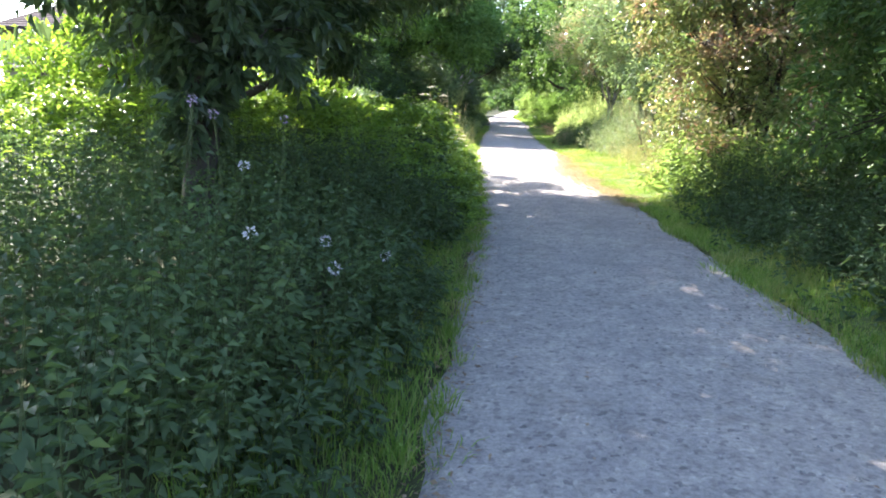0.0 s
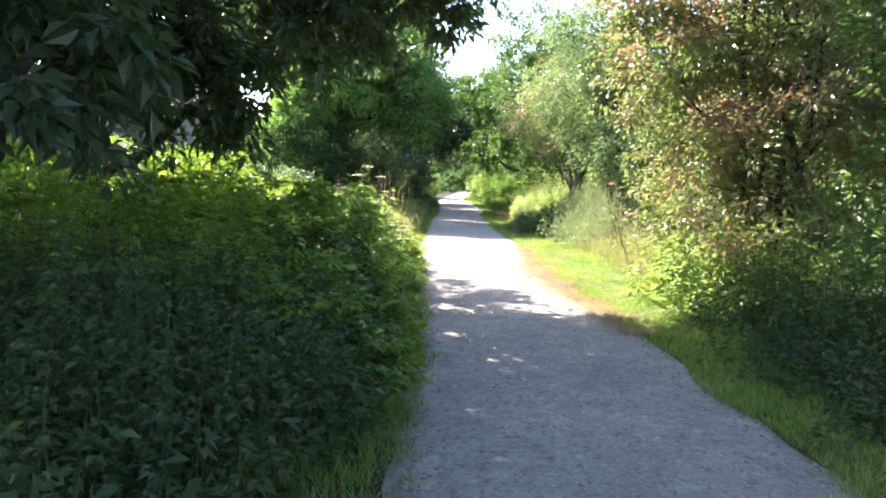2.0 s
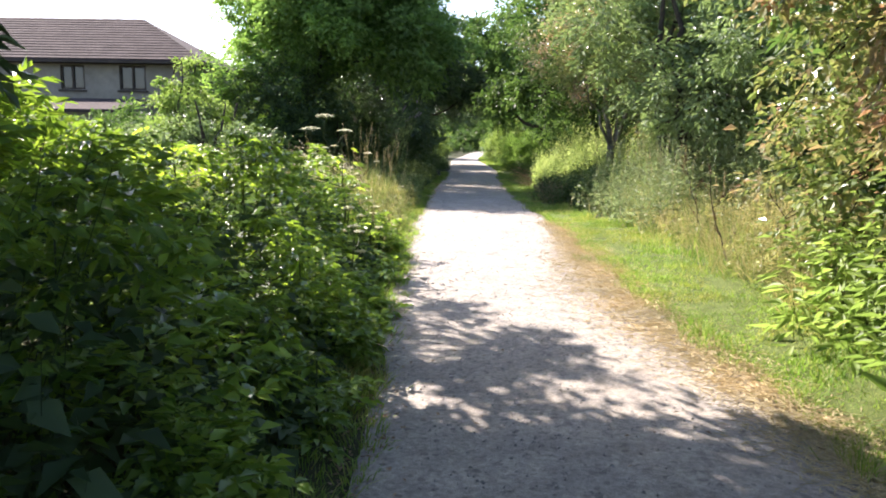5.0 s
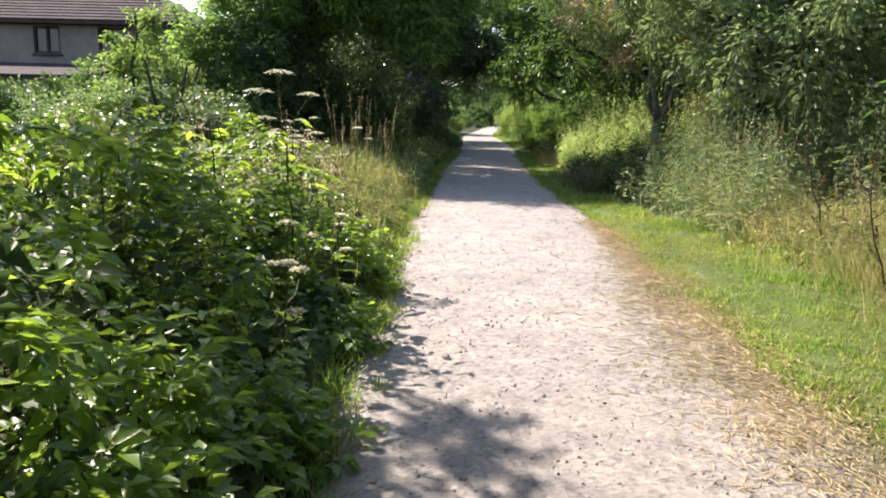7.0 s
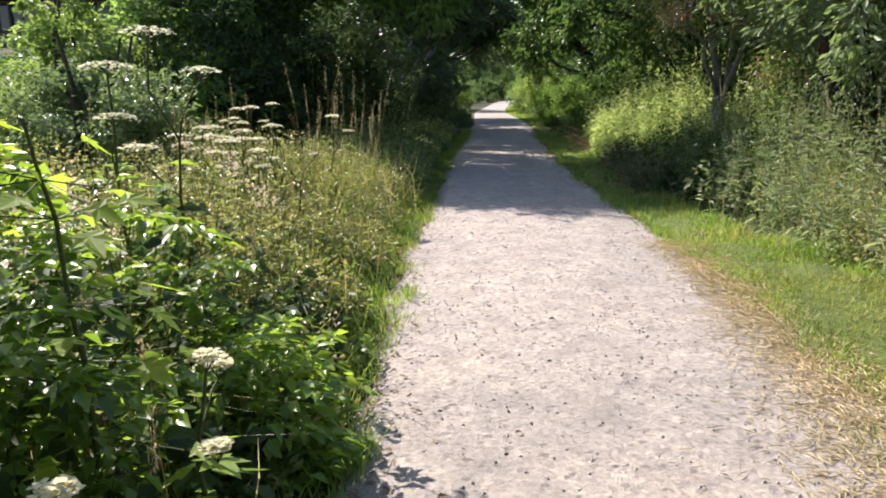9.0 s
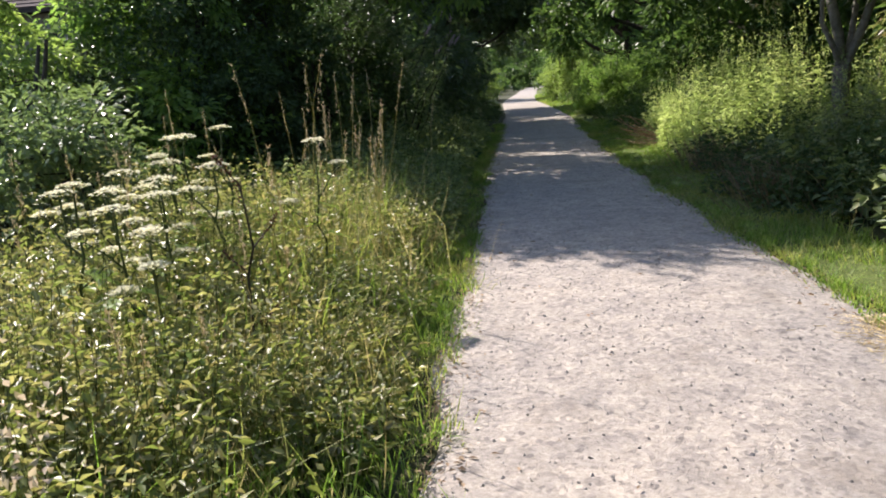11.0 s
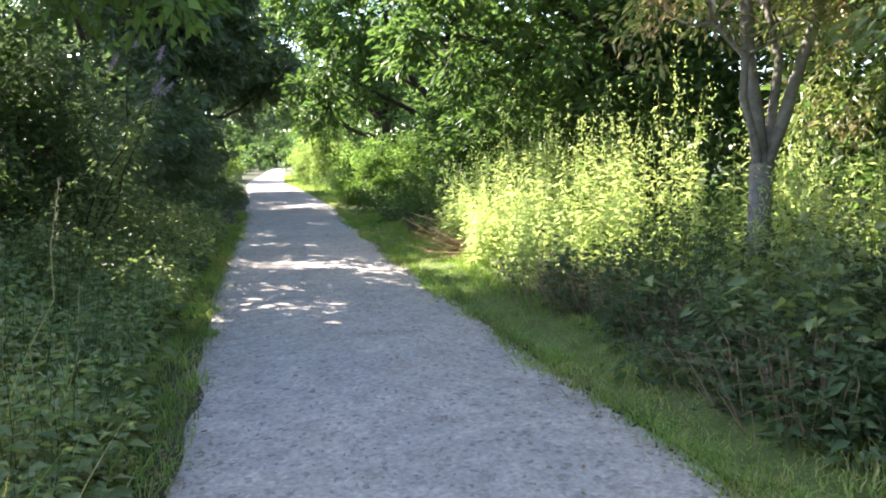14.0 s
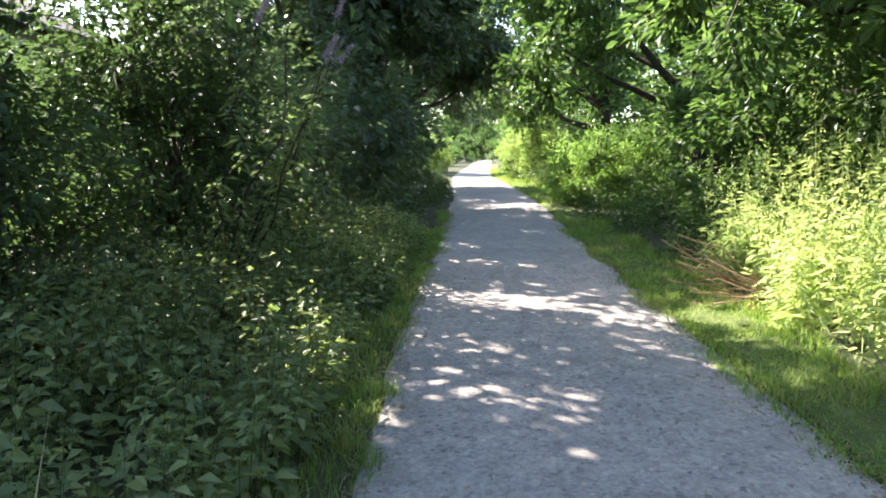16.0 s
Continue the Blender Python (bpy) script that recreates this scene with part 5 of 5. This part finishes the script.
def dead_stalk(x, y, h, lean):
    """A dead branching dock stalk."""
    t = thing("dock_stalk", x, y, 0, "dark dead dock stalk leaning out of the grass", "weed", "dock stalks")
    line = bowed((0, 0, -0.03), (lean[0], lean[1], h), 8, 0.08)
    obj("stalk", mesh_of("stalk", *tube_arrays(line, np.linspace(0.011, 0.004, 8), 6), BARK, True), t)
    for k in range(6):
        s = line[2 + k % 6]
        e = s + np.array([math.cos(k * 2.1) * 0.14, math.sin(k * 2.1) * 0.14, 0.16])
        br = obj("branch", mesh_of("branch", *tube_arrays(bowed(s, e, 4, 0.1), np.linspace(0.005, 0.002, 4), 4), BARK), t)
        P = s + (e - s) * rng.uniform(0.3, 1.05, (40, 1)) + rng.normal(0, 0.008, (40, 3))
        tagged(obj("seed_cluster", mesh_of("seed_cluster", *leaf_arrays(P, rng.normal(0, 1, (40, 3)), rng.normal(0, 1, (40, 3)), 0.016, 0.012), DOCK), br), kind="stuff")


for x, y, h, ln in ((4.05, 17.0, 1.05, (-0.35, -0.1)), (4.4, 16.2, 0.95, (-0.2, 0.1)), (4.2, 18.4, 1.15, (-0.3, 0.0)), (-1.0, 20.8, 1.1, (0.1, 0))):
    dead_stalk(x, y, h, ln)


def buddleia():
    """Arching shoots with purple spikes at their ends."""
    t = thing("buddleia_shrub", -1.6, 31.0, 0, "buddleia with purple flower spikes arching out of the dark trees", "shrub")
    for k in range(7):
        a = -0.9 + 0.3 * k
        tip = np.array([1.0 * math.cos(a) + 0.35, 1.3 * math.sin(a) - 0.2, 2.3 + 0.28 * math.sin(k * 1.9)])
        line = bowed((0.05 * k, 0, -0.05), tip, 9, 0.06, 0.0)
        shoot = obj("shoot", mesh_of("shoot", *tube_arrays(line, np.linspace(0.014, 0.004, 9), 5), BARK, True), t)
        m = 90
        q = rng.uniform(0.35, 0.95, m)
        P = np.stack([np.interp(q, np.linspace(0, 1, 9), line[:, i]) for i in range(3)], 1)
        b = rng.uniform(0, 6.28, m)
        D = np.stack([np.cos(b), np.sin(b), rng.uniform(-0.5, 0.2, m)], 1)
        obj("leaves", mesh_of("leaves", *leaf_arrays(P, D, np.array([0, 0, 1.0]) + 0.3 * D, rng.uniform(0.1, 0.17, m), 0.035, 0.2, 0.2), GREYLEAF), shoot)
        m = 120
        q = rng.uniform(0, 1, m)[:, None]
        d = unit(line[-1] - line[-2]) + np.array([0.25, 0, -0.15])
        P = line[-1] + d * q * 0.2 + rng.normal(0, 0.016, (m, 3)) * (1.1 - q)
        tagged(obj("flower_spike", mesh_of("flower_spike", *leaf_arrays(P, rng.normal(0, 1, (m, 3)), rng.normal(0, 1, (m, 3)), 0.024, 0.018, 0.1, 0.1), PURPLE), shoot, "purple flower spike"), kind="stuff")


buddleia()


def brushwood():
    t = thing("brushwood_heap", 3.15, 31.8, 0, "heap of dry brown cut twigs at the verge", "twigs")
    for k in range(34):
        a = rng.normal(3.0, 0.35)
        L = rng.uniform(0.4, 0.95)
        s = np.array([rng.uniform(0.3, 0.8), rng.normal(0, 0.3), rng.uniform(0.0, 0.2)])
        e = s + np.array([math.cos(a), math.sin(a) * 0.7, rng.normal(0.28, 0.2)]) * L
        e[2] = max(0.01, e[2])
        obj("twig", mesh_of("twig", *tube_arrays(bowed(s, e, 5, 0.12), np.linspace(0.009, 0.004, 5), 5), TWIG, True), t)


brushwood()


# ---- the house beyond the bank ----
def box(x0, x1, y0, y1, z0, z1, mat, name):
    v = [(x, y, z) for z in (z0, z1) for x, y in ((x0, y0), (x1, y0), (x1, y1), (x0, y1))]
    f = [0, 3, 2, 1, 4, 5, 6, 7, 0, 1, 5, 4, 1, 2, 6, 5, 2, 3, 7, 6, 3, 0, 4, 7]
    return mesh_of(name, v, f, [4] * 6, mat)


def house():
    """Two-storey house with a hipped tile roof; the wall that faces the path has two dark-framed windows."""
    X0, X1, Y0, Y1, EAVE, RIDGE = -27.0, -10.6, 42.0, 50.0, 4.8, 7.2
    t = thing("house", X0, Y0, 0, "beige rendered house with a brown hipped tile roof", "house")
    inv = Matrix.Translation((-X0, -Y0, 0))

    def put(name, me, parent=t, label=""):
        me.transform(inv)
        return obj(name, me, parent, label)
    wins = [(-14.05, -12.85), (-16.7, -15.6), (-22.6, -21.2)]
    zs = (3.5, 4.58)
    xs = [X0] + [w for p in sorted(wins) for w in p] + [X1]
    pieces = []
    for a, b in zip(xs[:-1], xs[1:]):
        if (a, b) in wins:
            pieces += [(a, b, Y0, Y0 + 0.25, -0.1, zs[0]), (a, b, Y0, Y0 + 0.25, zs[1], EAVE)]
        else:
            pieces.append((a, b, Y0, Y0 + 0.25, -0.1, EAVE))
    pieces += [(X0, X0 + 0.25, Y0 + 0.25, Y1, -0.1, EAVE), (X1 - 0.25, X1, Y0 + 0.25, Y1, -0.1, EAVE), (X0 + 0.25, X1 - 0.25, Y1 - 0.25, Y1, -0.1, EAVE)]
    for p in pieces:
        put("wall", box(*p, RENDERED, "wall"))
    for a, b in wins:
        w = put("window", box(a, b, Y0 + 0.12, Y0 + 0.14, *zs, GLASS, "pane"), t, "dark-framed casement window")
        m = (a + b) / 2
        for q in ((a, a + 0.09, zs[0], zs[1]), (b - 0.09, b, zs[0], zs[1]), (m - 0.05, m + 0.05, zs[0], zs[1]), (a + 0.09, m - 0.05, zs[0], zs[0] + 0.09), (m + 0.05, b - 0.09, zs[0], zs[0] + 0.09), (a + 0.09, m - 0.05, zs[1] - 0.09, zs[1]), (m + 0.05, b - 0.09, zs[1] - 0.09, zs[1])):
            put("frame", box(q[0], q[1], Y0 + 0.05, Y0 + 0.118, q[2], q[3], DARKWOOD, "frame"), w)
        put("sill", box(a - 0.08, b + 0.08, Y0 - 0.08, Y0 - 0.003, zs[0] - 0.1, zs[0] - 0.02, DARKWOOD, "sill"), w)
    o, ym, hip = 0.45, (Y0 + Y1) / 2, 3.8
    c = [(X0 - o, Y0 - o, EAVE), (X1 + o, Y0 - o, EAVE), (X1 + o, Y1 + o, EAVE), (X0 - o, Y1 + o, EAVE), (X0 + hip, ym, RIDGE), (X1 - hip, ym, RIDGE)]
    low = [(a, b, z - 0.16) for a, b, z in c[:4]]
    f = [0, 1, 5, 4, 1, 2, 5, 2, 3, 4, 5, 3, 0, 4, 6, 7, 1, 0, 7, 8, 2, 1, 8, 9, 3, 2, 9, 6, 0, 3, 9, 8, 7, 6]
    roof = put("roof", mesh_of("roof", c + low, f, [4, 3, 4, 3, 4, 4, 4, 4, 4], TILE), t, "brown tiled hipped roof")
    # courses of tiles on the slope that faces the path
    n = 16
    for k in range(n):
        s0, s1 = k / n, (k + 1.15) / n
        a0, a1 = np.array(c[0]), np.array(c[1])
        b0, b1 = np.array(c[4]), np.array(c[5])
        p0, p1, q1, q0 = a0 + (b0 - a0) * s0, a1 + (b1 - a1) * s0, a1 + (b1 - a1) * min(1, s1), a0 + (b0 - a0) * min(1, s1)
        up = np.array([0, -0.45, 0.85])
        v = [p0 + up * 0.045, p1 + up * 0.045, q1 + up * 0.012, q0 + up * 0.012, p0 + up * 0.008, p1 + up * 0.008]
        put("tile_course", mesh_of("tile_course", v, [0, 1, 2, 3, 4, 5, 1, 0], [4, 4], TILE), roof)
    put("gutter", box(X0 - o, X1 + o, Y0 - o - 0.1, Y0 - o - 0.004, EAVE - 0.16, EAVE - 0.06, DARKWOOD, "gutter"))


house()


def outbuilding():
    X0, X1, Y0, Y1 = -24.0, -12.6, 37.6, 41.0
    t = thing("outbuilding", X0, Y0, 0, "low dark lean-to roofed shed in front of the house", "shed")
    for n, b in (("wall", (X0, X1, Y0, Y1, -0.1, 2.35)),):
        me = box(*b, RENDERED, n)
        me.transform(Matrix.Translation((-X0, -Y0, 0)))
        obj(n, me, t)
    v = [(-0.3, -0.3, 2.35), (11.7, -0.3, 2.35), (11.7, 3.7, 2.95), (-0.3, 3.7, 2.95), (-0.3, -0.3, 2.47), (11.7, -0.3, 2.47), (11.7, 3.7, 3.07), (-0.3, 3.7, 3.07)]
    f = [0, 3, 2, 1, 4, 5, 6, 7, 0, 1, 5, 4, 1, 2, 6, 5, 2, 3, 7, 6, 3, 0, 4, 7]
    obj("roof", mesh_of("roof", v, f, [4] * 6, TILE), t, "dark brown roof")


outbuilding()
for x, y, s in ((-6.8, 34.2, 1.0), (-7.4, 38.2, 1.1), (-6.2, 43.0, 1.2), (-5.8, 28.6, 0.9), (-5.6, 32.0, 1.0)):
    tree("hawthorn_bush", "dark hawthorn bush at the garden side", x, y, 0.06, 2.6 * s,
         [(0, 0, 1.6 * s, 1.5 * s, 1.7 * s, 1.5 * s), (0.5, 1.3 * s, 1.6 * s, 1.3 * s, 1.4 * s, 1.4 * s), (-0.3, -1.2 * s, 1.2 * s, 1.2 * s, 1.3 * s, 1.2 * s)], 8000, 0.15, DARKLEAF, stems=4, category="bush", group="garden hedge")
for x, y, s in ((-9.2, 32.6, 0.74), (-11.8, 33.2, 0.7), (-14.4, 33.6, 0.74), (-17.0, 33.8, 0.7), (-19.8, 34.2, 0.76)):
    tree("hawthorn_bush", "low dark clipped hawthorn before the house", x, y, 0.05, 1.8 * s,
         [(0, 0, 1.4 * s, 1.5 * s, 1.2 * s, 1.4 * s), (1.5 * s, 0.1, 1.2 * s, 1.3 * s, 1.1 * s, 1.3 * s), (-1.5 * s, 0.1, 1.3 * s, 1.3 * s, 1.1 * s, 1.3 * s)], 4500, 0.15, DARKLEAF, stems=4, category="bush", group="garden hedge")
# hedge of far bushes around the house garden
for x, y, s in ((-9.5, 36.5, 0.9), (-12.5, 33.5, 0.8), (-16.5, 33, 0.75), (-9.0, 30.0, 0.75), (-21, 31, 0.8)):
    tree("garden_shrub", "bushy green garden shrub before the house", x, y, 0.06, 2.4 * s,
         [(0, 0, 1.6 * s, 1.6 * s, 1.4 * s, 1.4 * s), (1.3 * s, 0.2, 1.2 * s, 1.2 * s, 1.0 * s, 1.1 * s), (-1.3 * s, 0.2, 1.2 * s, 1.2 * s, 1.0 * s, 1.1 * s)], 5500, 0.145, MIDLEAF, stems=3, category="shrub", group="garden shrubs")
